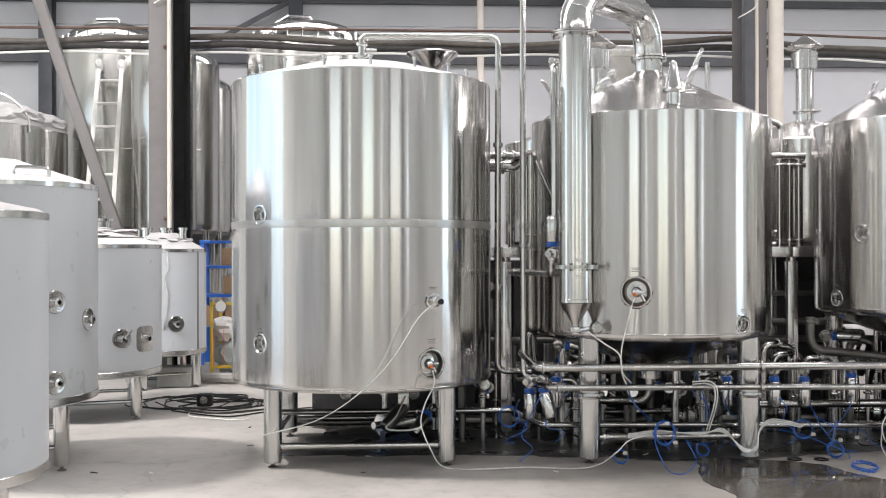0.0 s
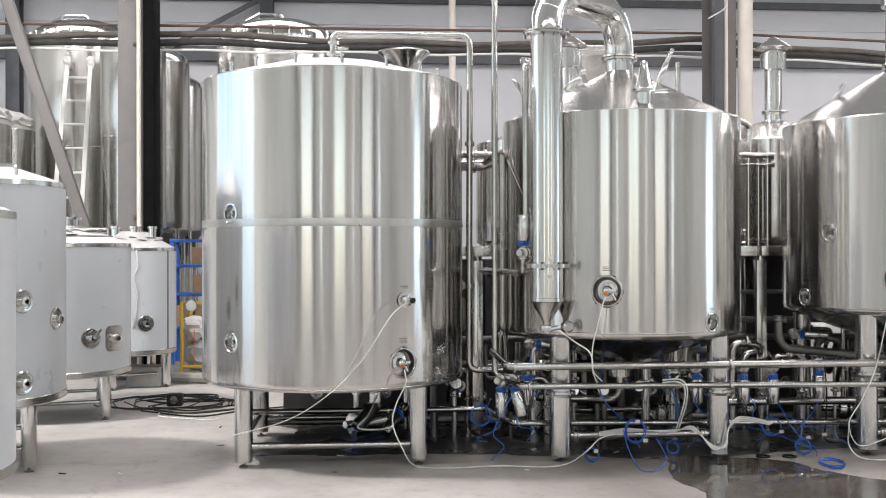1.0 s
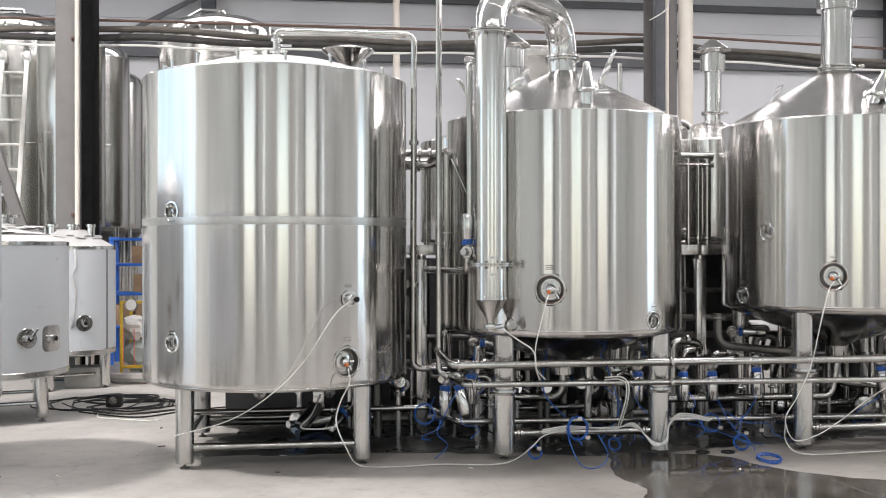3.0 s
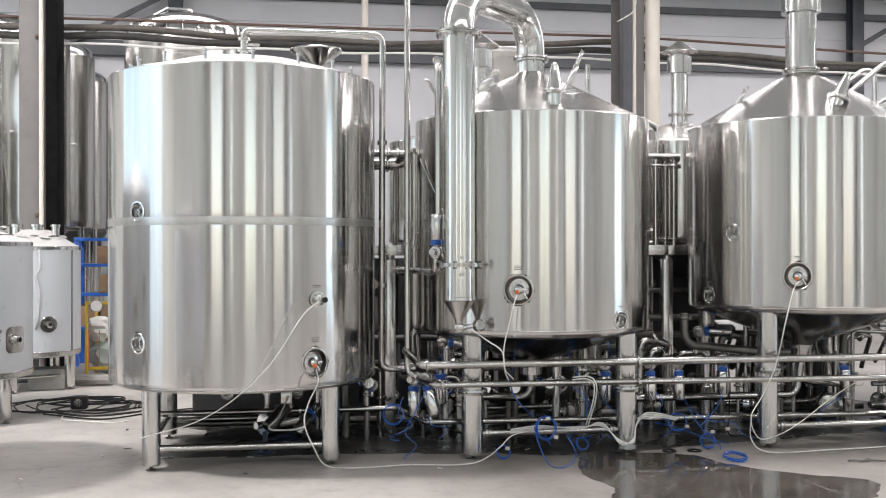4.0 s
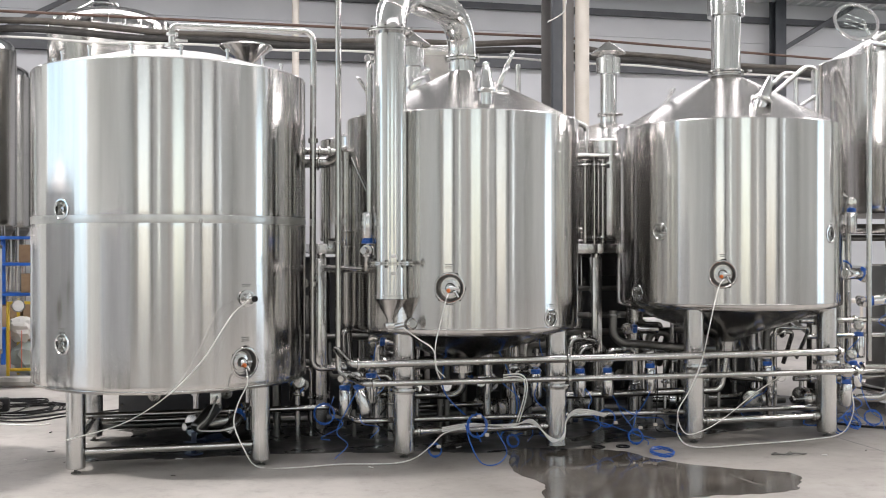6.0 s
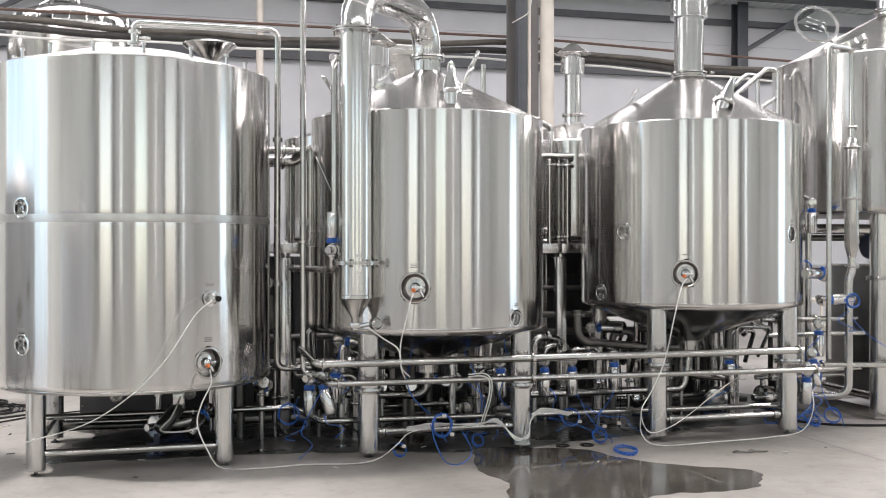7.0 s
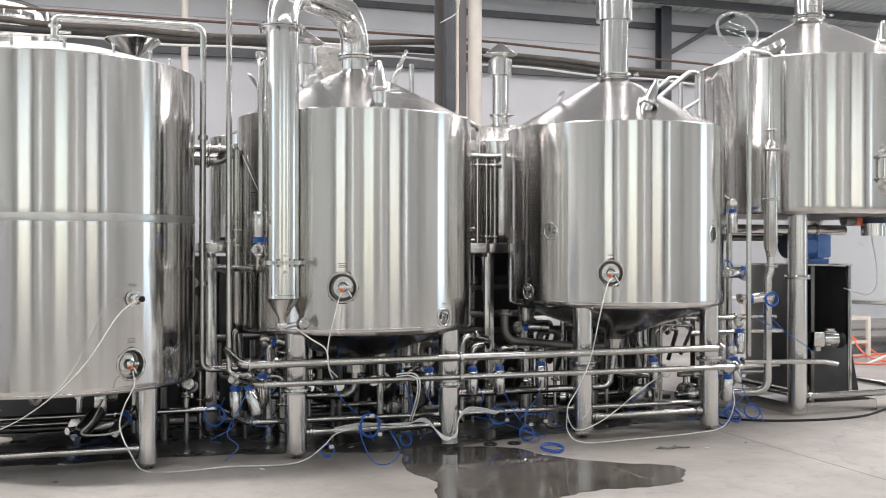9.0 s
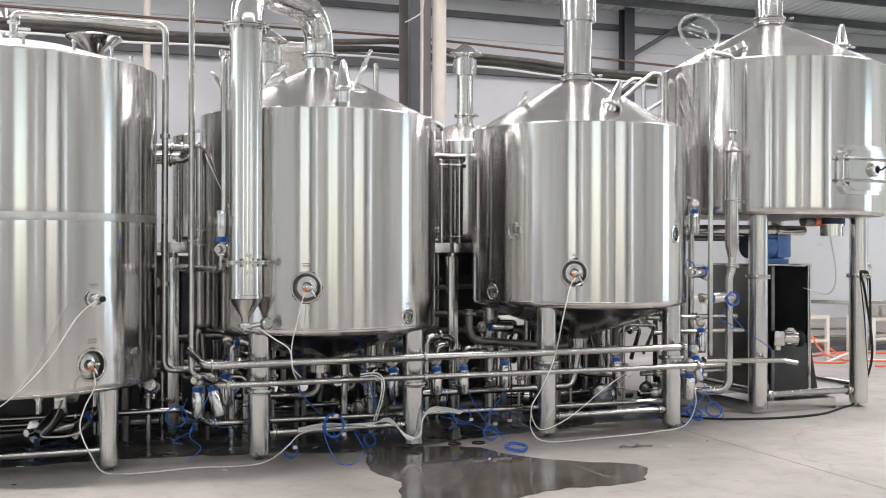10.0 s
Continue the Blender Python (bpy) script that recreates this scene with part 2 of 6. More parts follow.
def fillet(pts, bend, steps=6):
    pts = [Vector(p) for p in pts]
    out = [pts[0]]
    for a, b, c in zip(pts, pts[1:], pts[2:]):
        u, v = (a - b).normalized(), (c - b).normalized()
        ang = u.angle(v, math.pi)
        if ang > math.pi - 0.02:
            out.append(b)
            continue
        d = min(bend / math.tan(ang / 2), (a - b).length * 0.49, (c - b).length * 0.49)
        rad = d * math.tan(ang / 2)
        centre = b + (u + v).normalized() * (rad / math.sin(ang / 2))
        s, e = (b + u * d) - centre, (b + v * d) - centre
        turn = math.pi - ang
        axis = s.cross(e).normalized()
        for i in range(steps + 1):
            out.append(centre + Matrix.Rotation(turn * i / steps, 3, axis) @ s)
    out.append(pts[-1])
    return out


def spline(pts, steps=6):
    p = [Vector(q) for q in pts]
    p = [p[0] * 2 - p[1]] + p + [p[-1] * 2 - p[-2]]
    out = []
    for a, b, c, d in zip(p, p[1:], p[2:], p[3:]):
        for i in range(steps):
            t = i / steps
            out.append(0.5 * (2 * b + (c - a) * t + (2 * a - 5 * b + 4 * c - d) * t * t + (3 * b - 3 * c + d - a) * t ** 3))
    return out + [p[-2]]


def sweep(bm, pts, r, n=12, caps=True):
    """A round tube along a line."""
    pts = [Vector(p) for p in pts]
    pts = [p for i, p in enumerate(pts) if i == 0 or (p - pts[i - 1]).length > 1e-5]
    tangent = (pts[1] - pts[0]).normalized()
    side = tangent.orthogonal().normalized()
    rings = []
    for i, p in enumerate(pts):
        t2 = (pts[min(i + 1, len(pts) - 1)] - pts[max(i - 1, 0)]).normalized()
        side = tangent.rotation_difference(t2) @ side
        tangent = t2
        up = tangent.cross(side)
        rings.append([bm.verts.new(p + (side * math.cos(2 * math.pi * k / n) + up * math.sin(2 * math.pi * k / n)) * r) for k in range(n)])
    for a, b in zip(rings, rings[1:]):
        for k in range(n):
            j = (k + 1) % n
            bm.faces.new((a[k], a[j], b[j], b[k]))
    if caps:
        bm.faces.new(rings[0][::-1])
        bm.faces.new(rings[-1])
    return bm


def pipe(bm, pts, r, bend=None, n=12):
    return sweep(bm, fillet(pts, bend or r * 2.6), r, n)


def axis_to(at, way):
    """A frame at a place whose z points along way."""
    return Matrix.Translation(at) @ Vector(way).to_track_quat("Z", "Y").to_matrix().to_4x4()


def link(name, bm, material, smooth=True):
    bmesh.ops.recalc_face_normals(bm, faces=bm.faces[:])
    for fc in bm.faces:
        fc.smooth = smooth
    for e in bm.edges:
        if len(e.link_faces) == 2 and e.calc_face_angle(0) > radians(32):
            e.smooth = False
    me = bpy.data.meshes.new(name)
    bm.to_mesh(me)
    bm.free()
    me.materials.append(material)
    return new(name, me)


def part(name, bm, material, parent, label=""):
    ob = link(name, bm, material)
    ob.parent = parent
    return tagged(ob, label)


def thing(name, at, label, category, group=""):
    ob = new(name)
    ob.matrix_basis = Matrix.Translation(at)
    return tagged(ob, label, category, group)


def solid(name, bm, material, label, category, group="", kind=""):
    return tagged(link(name, bm, material), label, category, group, kind)


def B():
    return bmesh.new()


# ---- hall ----
def slab(name, lo, hi, material, label, kind="structure", category="wall"):
    return solid(name, box(B(), lo, hi), material, label, category, "", kind)


def roof_z(y):
    return 6.40 + 0.075 * (Y1 - y)


slab("floor", (X0 - 0.3, Y0 - 0.3, -0.25), (X1 + 0.3, Y1 + 0.3, 0.0), CONCRETE, "worn pale concrete hall floor with hairline cracks", category="floor")
bm = B()
box(bm, (X0, Y1, 0), (X1, Y1 + 0.25, 6.40))
# painted brick courses show as shallow long steps
for z in (1.2, 5.6, 6.0):
    box(bm, (X0, Y1 - 0.03, z), (X1, Y1 + 0.01, z + 0.035))
solid("wall_north", bm, WALL, "pale blue-white painted hall wall", "wall", "", "structure")


def pierced(name, axis, at, thick, lo, hi, top, holes, material, label):
    """A wall along x or y with rectangular openings (from, to, sill, head)."""
    bm = B()

    def piece(a, b, z0, z1):
        if b - a > 0.01 and z1 - z0 > 0.01:
            if axis == "x":
                box(bm, (a, at, z0), (b, at + thick, z1))
            else:
                box(bm, (at, a, z0), (at + thick, b, z1))
    edge = lo
    for a, b, z0, z1 in sorted(holes):
        piece(edge, a, 0, top)
        piece(a, b, 0, z0)
        piece(a, b, z1, top)
        edge = b
    piece(edge, hi, 0, top)
    return solid(name, bm, material, label, "wall", "", "structure")


pierced("wall_south", "x", Y0 - 0.25, 0.25, X0, X1, 8.5, [(wx - w / 2, wx + w / 2, 0.6, 5.4) for wx, w, _, _ in GLOW_SLOTS], WALL_FAR, "unseen grey-green painted hall wall with invented glowing slots")
pierced("wall_west", "y", X0 - 0.25, 0.25, Y0, Y1, 8.5, [(*WEST, 0.0, 4.7)], WALL_FAR, "grey-green painted hall wall with a wide door")
pierced("wall_east", "y", X1, 0.25, Y0, Y1, 8.5, [(*EAST, 0.0, 4.7)], WALL_FAR, "grey-green painted hall wall with a wide door")

# corrugated roof sheet and its purlins
bm = B()
n = 560
rows = []
for i in range(n + 1):
    x = X0 + (X1 - X0) * i / n
    dz = 0.045 if i % 4 in (1, 2) else 0.0
    rows.append([bm.verts.new((x, y, roof_z(y) + dz + up)) for up, y in ((0, Y1 + 0.2), (0, Y0 - 0.2), (0.08, Y0 - 0.2), (0.08, Y1 + 0.2))])
for a, b in zip(rows, rows[1:]):
    for k in range(4):
        bm.faces.new((a[k], a[(k + 1) % 4], b[(k + 1) % 4], b[k]))
solid("ceiling", bm, ROOF, "blue-grey corrugated steel roof sheet", "ceiling", "", "structure")
bm = B()
for y in (17.6, 16.2, 14.8, 13.0, 11.4):
    box(bm, (X0, y - 0.04, roof_z(y) - 0.17), (X1, y + 0.04, roof_z(y) - 0.02))
solid("trim", bm, GIRT, "dark steel roof purlins", "purlin", "", "structure")


# panels added out of view to give the strip lamps a body
for ly, _ in SKYLIGHTS:
    slab("skylight", (-8.0, ly - 0.5, roof_z(ly) - 0.16), (18.0, ly + 0.5, roof_z(ly) - 0.12), FILM_WHITE, "unseen white skylight strip added above a roof lamp", category="skylight")
for (hx, hy, hz), _ in BAY_AND_FILL_LAMPS:
    hb = thing("bay_fill_light", (hx, hy, 0), "unseen round lamp housing added under the roof", "lamp", "high-bay lamps")
    part("reflector", lathe(B(), [(0.30, hz - 0.02), (0.31, hz - 0.02), (0.12, hz + 0.22), (0, hz + 0.22), (0, hz + 0.21), (0.11, hz + 0.21), (0.30, hz - 0.02)], 32), STEEL_BRIGHT, hb, "spun aluminium reflector")
    part("hanger", lathe(B(), [(0.012, hz + 0.2), (0.012, roof_z(hy))], 8), GIRT, hb)


def h_column(at, z, w, d, face, web, label):
    c = thing("steel_column", at, label, "column", "hall columns")
    bm = B()
    box(bm, (-w / 2, -d / 2, 0), (w / 2, -d / 2 + 0.014, z), 0.002)
    part("flange", bm, face, c)
    bm = B()
    box(bm, (-w / 2, d / 2 - 0.014, 0), (w / 2, d / 2, z), 0.002)
    part("flange", bm, face, c)
    bm = B()
    box(bm, (-0.006, -d / 2 + 0.014, 0), (0.006, d / 2 - 0.014, z))
    part("web", bm, web, c)
    bm = B()
    box(bm, (-w / 2 - 0.06, -d / 2 - 0.06, 0), (w / 2 + 0.06, d / 2 + 0.06, 0.02))
    part("base_plate", bm, web, c)
    return c


# girts on the wall and the columns that carry them
for z, h in ((4.91, 0.25), (5.98, 0.11)):
    slab("girt", (X0, Y1 - 0.16, z), (X1, Y1 - 0.035, z + h), GIRT, "dark grey steel wall girt", category="girt")
for x in (-5.95, -1.68, 3.3, 10.9):
    h_column((x, Y1 - 0.33, 0), 6.38, 0.23, 0.24, COLUMN_DARK, COLUMN_DARK, "charcoal steel column against the pale hall wall")
for x0, z0, x1, z1 in ((-3.4, 5.1, -1.75, 6.0), (10.95, 5.4, 12.6, 6.36)):
    bm = B()
    sweep(bm, [(x0, Y1 - 0.25, z0), (x1, Y1 - 0.25, z1)], 0.055, 4)
    solid("wall_brace", bm, GIRT, "dark steel diagonal brace on the hall wall", "brace", "wall braces")

# invented columns out of view that shape streaks in the tank reflections
for x, face in ((-8.2, CREAM), (-4.3, COLUMN), (-0.5, CREAM), (3.5, CREAM), (7.0, COLUMN), (11.2, COLUMN_DARK)):
    h_column((x, Y0 + 0.2, 0), 8.2, 0.3, 0.3, face, face, "invented cream column behind the camera for warm reflections" if face is CREAM else "invented grey column behind the camera for dark reflections")

# freestanding columns between the vessels and the wall
YC = 13.2
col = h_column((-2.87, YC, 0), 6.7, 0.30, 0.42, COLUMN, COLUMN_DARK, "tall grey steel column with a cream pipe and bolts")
for z in (2.0, 4.13):
    bm = B()
    lathe(bm, [(0, 0), (0.03, 0), (0.03, 0.02), (0.014, 0.025), (0.014, 0.07), (0, 0.07)], 8, m=axis_to((0.06, -0.212, z), (0, -1, 0)))
    part("bolt", bm, RUST, col, "rusty bolt with a stain")
# black strip put where a gap of shadow runs beside the flange
bm = B()
box(bm, (0.155, -0.215, 0.02), (0.285, 0.2, 6.7), 0.01)
part("dark_strip", bm, SHADOW_BLACK, col, "black strip along the column in place of a shadow gap")
bm = B()
sweep(bm, [(0.11, -0.24, 0.02), (0.11, -0.24, 6.7)], 0.028, 12)
part("conduit", bm, CREAM, col, "cream conduit strapped to the column")
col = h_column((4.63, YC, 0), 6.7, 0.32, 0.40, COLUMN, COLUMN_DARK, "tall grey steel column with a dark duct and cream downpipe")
bm = B()
box(bm, (-0.165, -0.3, 0.02), (-0.03, -0.212, 6.7), 0.008)
part("dark_strip", bm, COLUMN_DARK, col, "charcoal cable duct on the column face")
bm = B()
sweep(bm, [(0.0, -0.26, 0.02), (0.0, -0.26, 6.7)], 0.028, 12)
part("conduit", bm, CREAM, col, "cream conduit strapped to the column")
bm = B()
sweep(bm, [(0.27, -0.22, 0.02), (0.27, -0.22, 6.7)], 0.095, 20)
part("downpipe", bm, CREAM, col, "cream rainwater downpipe")
for px, py, z in ((-2.72, YC - 0.272, 4.72), (4.61, YC - 0.292, 4.60)):
    bm = B()
    sweep(bm, spline([(px - 0.22, py, z - 0.06), (px - 0.05, py - 0.01, z + 0.04), (px + 0.02, py, z + 0.12), (px + 0.05, py, z + 0.3)]), 0.009, 8)
    solid("strap", bm, WHITE, "white plastic strap tied round the column", "strap", "column straps")

# leaning brace beside the grey column
bm = B()
m = Matrix.Translation((-4.45, YC - 0.05, 4.85)) @ (Vector((-2.85, YC - 0.05, 0.05)) - Vector((-4.45, YC - 0.05, 4.85))).to_track_quat("Z", "Y").to_matrix().to_4x4()
box(bm, (-0.05, -0.07, -0.9), (0.05, 0.07, 5.05), 0.012, m)
solid("diagonal_brace", bm, COLUMN, "grey square-tube diagonal brace leaning to the column foot", "brace")

# services that run along the column row, dipping past the second column
def fall(x):
    return 0.031 * max(0.0, x - 4.8)


bm = B()
sweep(bm, [(x, YC + 0.26, 4.47 - fall(x) - 0.008 * ((x + 2) % 6.8) * (6.8 - (x + 2) % 6.8) / 11) for x in np.arange(X0, X1 - 0.1, 0.8)], 0.018, 8)
solid("service_rod", bm, RUST, "thin brown painted rod along the columns", "pipe", "overhead services")
for k, (dy, dz, r, mt, lb) in enumerate(((0.34, -0.11, 0.042, LAGGING_BROWN, "grey-brown lagged service pipe along the columns"), (0.30, -0.20, 0.045, LAGGING, "black lagged service pipe along the columns"), (0.26, -0.285, 0.016, WHITE, "thin white conduit along the columns"))):
    bm = B()
    pts = []
    for x in np.arange(X0, X1 - 0.1, 0.5):
        s = ((x + 2.3) % 6.7) / 6.7
        sag = (0.10 if k == 0 else 0.05 if k == 1 else 0.0) * (4 * s * (1 - s) - 0.6)
        pts.append((x, YC + dy, 4.46 - fall(x) + dz * 1.1 - sag + 0.015 * math.sin(3.1 * x + k)))
    sweep(bm, spline(pts, 3), r, 10)
    solid("service_pipe", bm, mt, lb, "pipe", "overhead services")


# ---- vessels ----
def on_shell(r, phi, z, u, v, out):
    a = radians(phi) + u / r
    return Vector(((r + out) * math.sin(a), -(r + out) * math.cos(a), z + v))


def shell_mesh(r, z0, z1, holes=(), seam=None, n=320, step=0.026):
    """A rolled sheet with a softly rounded foot and round cut-outs (phi, z, radius)."""
    bm = B()
    rows = max(2, int((z1 - z0) / step))
    levels = [(r - 0.05, z0 - 0.012), (r - 0.02, z0 - 0.010), (r - 0.006, z0 + 0.004)] + [(r, z0 + 0.02 + (z1 - z0 - 0.03) * i / rows) for i in range(rows + 1)] + [(r - 0.004, z1 - 0.004), (r - 0.014, z1)]
    if seam:
        levels = [(q - (0.0035 * math.exp(-((z - seam) / 0.022) ** 2) if z0 + 0.02 <= z <= z1 - 0.02 else 0), z) for q, z in levels]
    lathe(bm, levels, n)
    for phi, z, rad in holes:
        c = on_shell(r, phi, z, 0, 0, 0)
        gone = [f for f in bm.faces if (f.calc_center_median() - c).length < rad + 0.012]
        bmesh.ops.delete(bm, geom=gone, context="FACES")
    return bm


def port(tank, r, phi, z, rad, kind):
    """A recessed cup with a rim, and what sits in it."""
    bm = B()
    n = 36
    prof = [(rad + 0.016, 0.0015), (rad + 0.014, 0.0045), (rad + 0.004, 0.006), (rad, 0.002), (rad - 0.004, -0.05), (rad - 0.012, -0.058)]
    rings = []
    for q, out in prof:
        rings.append([bm.verts.new(on_shell(r, phi, z, q * math.cos(2 * math.pi * i / n), q * math.sin(2 * math.pi * i / n), out)) for i in range(n)])
    for a, b in zip(rings, rings[1:]):
        for i in range(n):
            bm.faces.new((a[i], a[(i + 1) % n], b[(i + 1) % n], b[i]))
    bm.faces.new(rings[-1])
    p = part("port_cup", bm, STEEL_BRIGHT if kind != "gauge" else STEEL_CONE, tank, "polished recessed port cup")
    way = on_shell(r, phi, z, 0, 0, 1) - on_shell(r, phi, z, 0, 0, 0)
    m = axis_to(on_shell(r, phi, z, 0, 0, -0.058), way)
    s = rad / 0.08
    bm = B()
    if kind == "gauge":
        # lining in darkened steel paints the dark reflection inside the cup
        wall = B()
        loops = [[wall.verts.new(on_shell(r, phi, z, q * math.cos(2 * math.pi * i / n), q * math.sin(2 * math.pi * i / n), out)) for i in range(n)] for q, out in ((rad - 0.001, 0.001), (rad - 0.006, -0.046), (rad - 0.022, -0.055))]
        for a, b in zip(loops, loops[1:]):
            for i in range(n):
                wall.faces.new((a[i], a[(i + 1) % n], b[(i + 1) % n], b[i]))
        part("cup_lining", wall, STEEL_DARK, p, "steel cup lining darkened for the dark reflection in it")
        lathe(bm, [(0, 0), (0.050 * s, 0), (0.050 * s, 0.012), (0.030 * s, 0.016), (0.022 * s, 0.03), (0.024 * s, 0.05), (0.012 * s, 0.06), (0, 0.062)], 24, m=m)
        box(bm, (0.016 * s, -0.012, 0.03), (0.055 * s, 0.012, 0.05), 0.004, m)
        lathe(bm, [(0, 0), (0.014, 0), (0.014, 0.05), (0, 0.05)], 12, m=m @ pose(0.03 * s, -0.02 * s, 0.02, 90, 0, 30))
        part("sensor_fitting", bm, STEEL_BRIGHT, p, "steel sensor fitting")
        bm = B()
        lathe(bm, [(0, 0.03), (0.011 * s, 0.03), (0.012 * s, 0.06), (0.008 * s, 0.066), (0, 0.066)], 12, m=m @ pose(-0.008, -0.018, 0.01))
        part("sensor_cap", bm, ORANGE, p, "orange plastic sensor cap")
    else:
        lathe(bm, [(0, 0), (0.034 * s, 0), (0.036 * s, 0.01), (0.036 * s, 0.018), (0.026 * s, 0.022), (0.024 * s, 0.05), (0.010 * s, 0.052), (0.008 * s, 0.02), (0, 0.02)], 20, m=m)
        box(bm, (-0.006, 0.03 * s, 0.004), (0.006, 0.06 * s, 0.02), 0.002, m)
        part("ferrule", bm, STEEL, p, "clamped steel ferrule")
    return p


def caption(tank, r, phi, z, rows=3, w=0.07):
    """Small engraved lines above a port, too small to read."""
    bm = B()
    for i in range(rows):
        ww = w * (1, 0.8, 0.95)[i % 3]
        a = [on_shell(r, phi, z - i * 0.013, u, v, 0.0015) for u, v in ((-ww / 2, 0), (ww / 2, 0), (ww / 2, 0.005), (-ww / 2, 0.005))]
        b = [on_shell(r, phi, z - i * 0.013, u, v, 0.0005) for u, v in ((-ww / 2, 0), (ww / 2, 0), (ww / 2, 0.005), (-ww / 2, 0.005))]
        va, vb = [bm.verts.new(q) for q in a], [bm.verts.new(q) for q in b]
        bm.faces.new(va)
        for k in range(4):
            bm.faces.new((va[k], va[(k + 1) % 4], vb[(k + 1) % 4], vb[k]))
    part("engraving", bm, PRINT, tank, "grey engraved lettering lines")


def leg(tank, x, y, top, r, band=None, material=None):
    bm = B()
    lathe(bm, [(0, 0.035), (r * 0.9, 0.035), (r, 0.045), (r, top)], 28, (x, y, 0))
    g = part("leg", bm, material or STEEL_LEG, tank, "round brushed steel leg")
    bm = B()
    lathe(bm, [(0, 0.0), (0.034, 0.0), (0.034, 0.008), (0.012, 0.014), (0.012, 0.034), (0.022, 0.034), (0, 0.036)], 14, (x, y, 0))
    part("foot", bm, STEEL_DARK, g, "adjustable screw foot")
    if band:
        bm = B()
        lathe(bm, [(r + 0.001, band - 0.02), (r + 0.030, band - 0.02), (r + 0.033, band - 0.005), (r + 0.012, band - 0.003), (r + 0.012, band + 0.003), (r + 0.033, band + 0.005), (r + 0.030, band + 0.02), (r + 0.001, band + 0.02)], 28, (x, y, 0))
        for a in (0.6, 2.2, 3.9, 5.3):
            lathe(bm, [(0, -0.02), (0.009, -0.02), (0.009, 0.02), (0, 0.02)], 8, (x + (r + 0.018) * math.cos(a), y + (r + 0.018) * math.sin(a), band))
        part("clamp_band", bm, STEEL, g, "bolted clamp band")
    return g


def brace(tank, x0, x1, y, z, r=0.027, flanges=False):
    bm = B()
    sweep(bm, [(x0, y, z), (x1, y, z)], r, 14)
    if flanges:
        for x in (x0 + 0.05, x1 - 0.05):
            lathe(bm, [(r, -0.02), (r + 0.014, -0.02), (r + 0.016, -0.003), (r + 0.008, 0), (r + 0.016, 0.003), (r + 0.014, 0.02), (r, 0.02)], 16, m=axis_to((x, y, z), (1, 0, 0)))
    part("leg_brace", bm, STEEL, tank, "round steel brace between legs")


def ferrule(tank, at, way, r, h, name="fitting"):
    bm = B()
    m = axis_to(at, way)
    lathe(bm, [(0, -0.02), (r, -0.02), (r, h * 0.7), (r * 1.5, h * 0.75), (r * 1.5, h * 0.92), (r * 0.8, h), (0, h)], 14, m=m)
    part(name, bm, STEEL_BRIGHT, tank)


# the tall water vessel
T1, R1 = (-0.242, 8.33), 1.03
t1 = thing("water_tank", (*T1, 0), "tall brushed stainless steel water tank on four round legs", "tank", "brewing vessels")
holes = [(30.5, 0.778, 0.098), (-45.0, 1.859, 0.062), (-44.8, 0.922, 0.062)]
part("shell", shell_mesh(R1, 0.595, 2.90, holes, 1.792), STEEL_TANK, t1, "brushed steel shell with a horizontal weld seam")
bm = B()
lathe(bm, [(R1 - 0.014, 2.90), (R1 - 0.03, 2.906), (0.75, 2.975), (0.5, 3.045), (0.2, 3.10), (0.13, 3.115), (0, 3.115)], 96)
part("roof_cone", bm, FILM_WHITE, t1, "pale film-covered low cone roof")
# underside takes the darkened steel, so its shade is in the colour
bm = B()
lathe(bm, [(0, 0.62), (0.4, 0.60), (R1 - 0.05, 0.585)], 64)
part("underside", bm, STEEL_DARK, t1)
part("middle_seam", lathe(B(), [(R1 + 0.0003, 1.764), (R1 + 0.0012, 1.770), (R1 + 0.0018, 1.790), (R1 + 0.0012, 1.812), (R1 + 0.0003, 1.820)], 160), SEAM, t1, "polished horizontal weld band")
part("lower_seam", lathe(B(), [(R1 + 0.0005, 0.600), (R1 + 0.002, 0.603), (R1 + 0.002, 0.607), (R1 + 0.0005, 0.610)], 96), STEEL, t1)
for i in range(16):
    a = 2 * math.pi * i / 16 + 0.1
    ferrule(t1, (0.86 * math.sin(a), -0.86 * math.cos(a), 2.945), (0, 0, 1), 0.012, 0.075, "lug")
port(t1, R1, 30.5, 0.778, 0.098, "gauge")
port(t1, R1, -45.0, 1.859, 0.062, "valve")
port(t1, R1, -44.8, 0.922, 0.062, "valve")
caption(t1, R1, 30.5, 0.955)
caption(t1, R1, -44.8, 1.03)
caption(t1, R1, 31.1, 1.33, 2)
for sx in (-1, 1):
    for sy in (-1, 1):
        leg(t1, 0.644 * sx, 0.64 * sy, 0.62, 0.067)
brace(t1, -0.58, 0.58, -0.64, 0.151)
brace(t1, -0.58, 0.58, 0.64, 0.151)
for sx in (-1, 1):
    bm = B()
    sweep(bm, [(0.644 * sx, -0.58, 0.2), (0.644 * sx, 0.58, 0.2)], 0.027, 14)
    part("leg_brace", bm, STEEL, t1, "round steel brace between legs")
# level sensor on the shell
p0 = on_shell(R1, 31.1, 1.233, 0, 0, 0)
way = p0 - Vector((0, 0, 1.233))
m = axis_to(p0, way)
bm = B()
lathe(bm, [(0, -0.02), (0.045, -0.02), (0.045, 0.004), (0.06, 0.006), (0.06, 0.012), (0.03, 0.016), (0.03, 0.04), (0.04, 0.042), (0.04, 0.06), (0.022, 0.064), (0.022, 0.10), (0, 0.10)], 24, m=m)
q = part("level_sensor", bm, STEEL_BRIGHT, t1, "chrome level sensor on a flange")
bm = B()
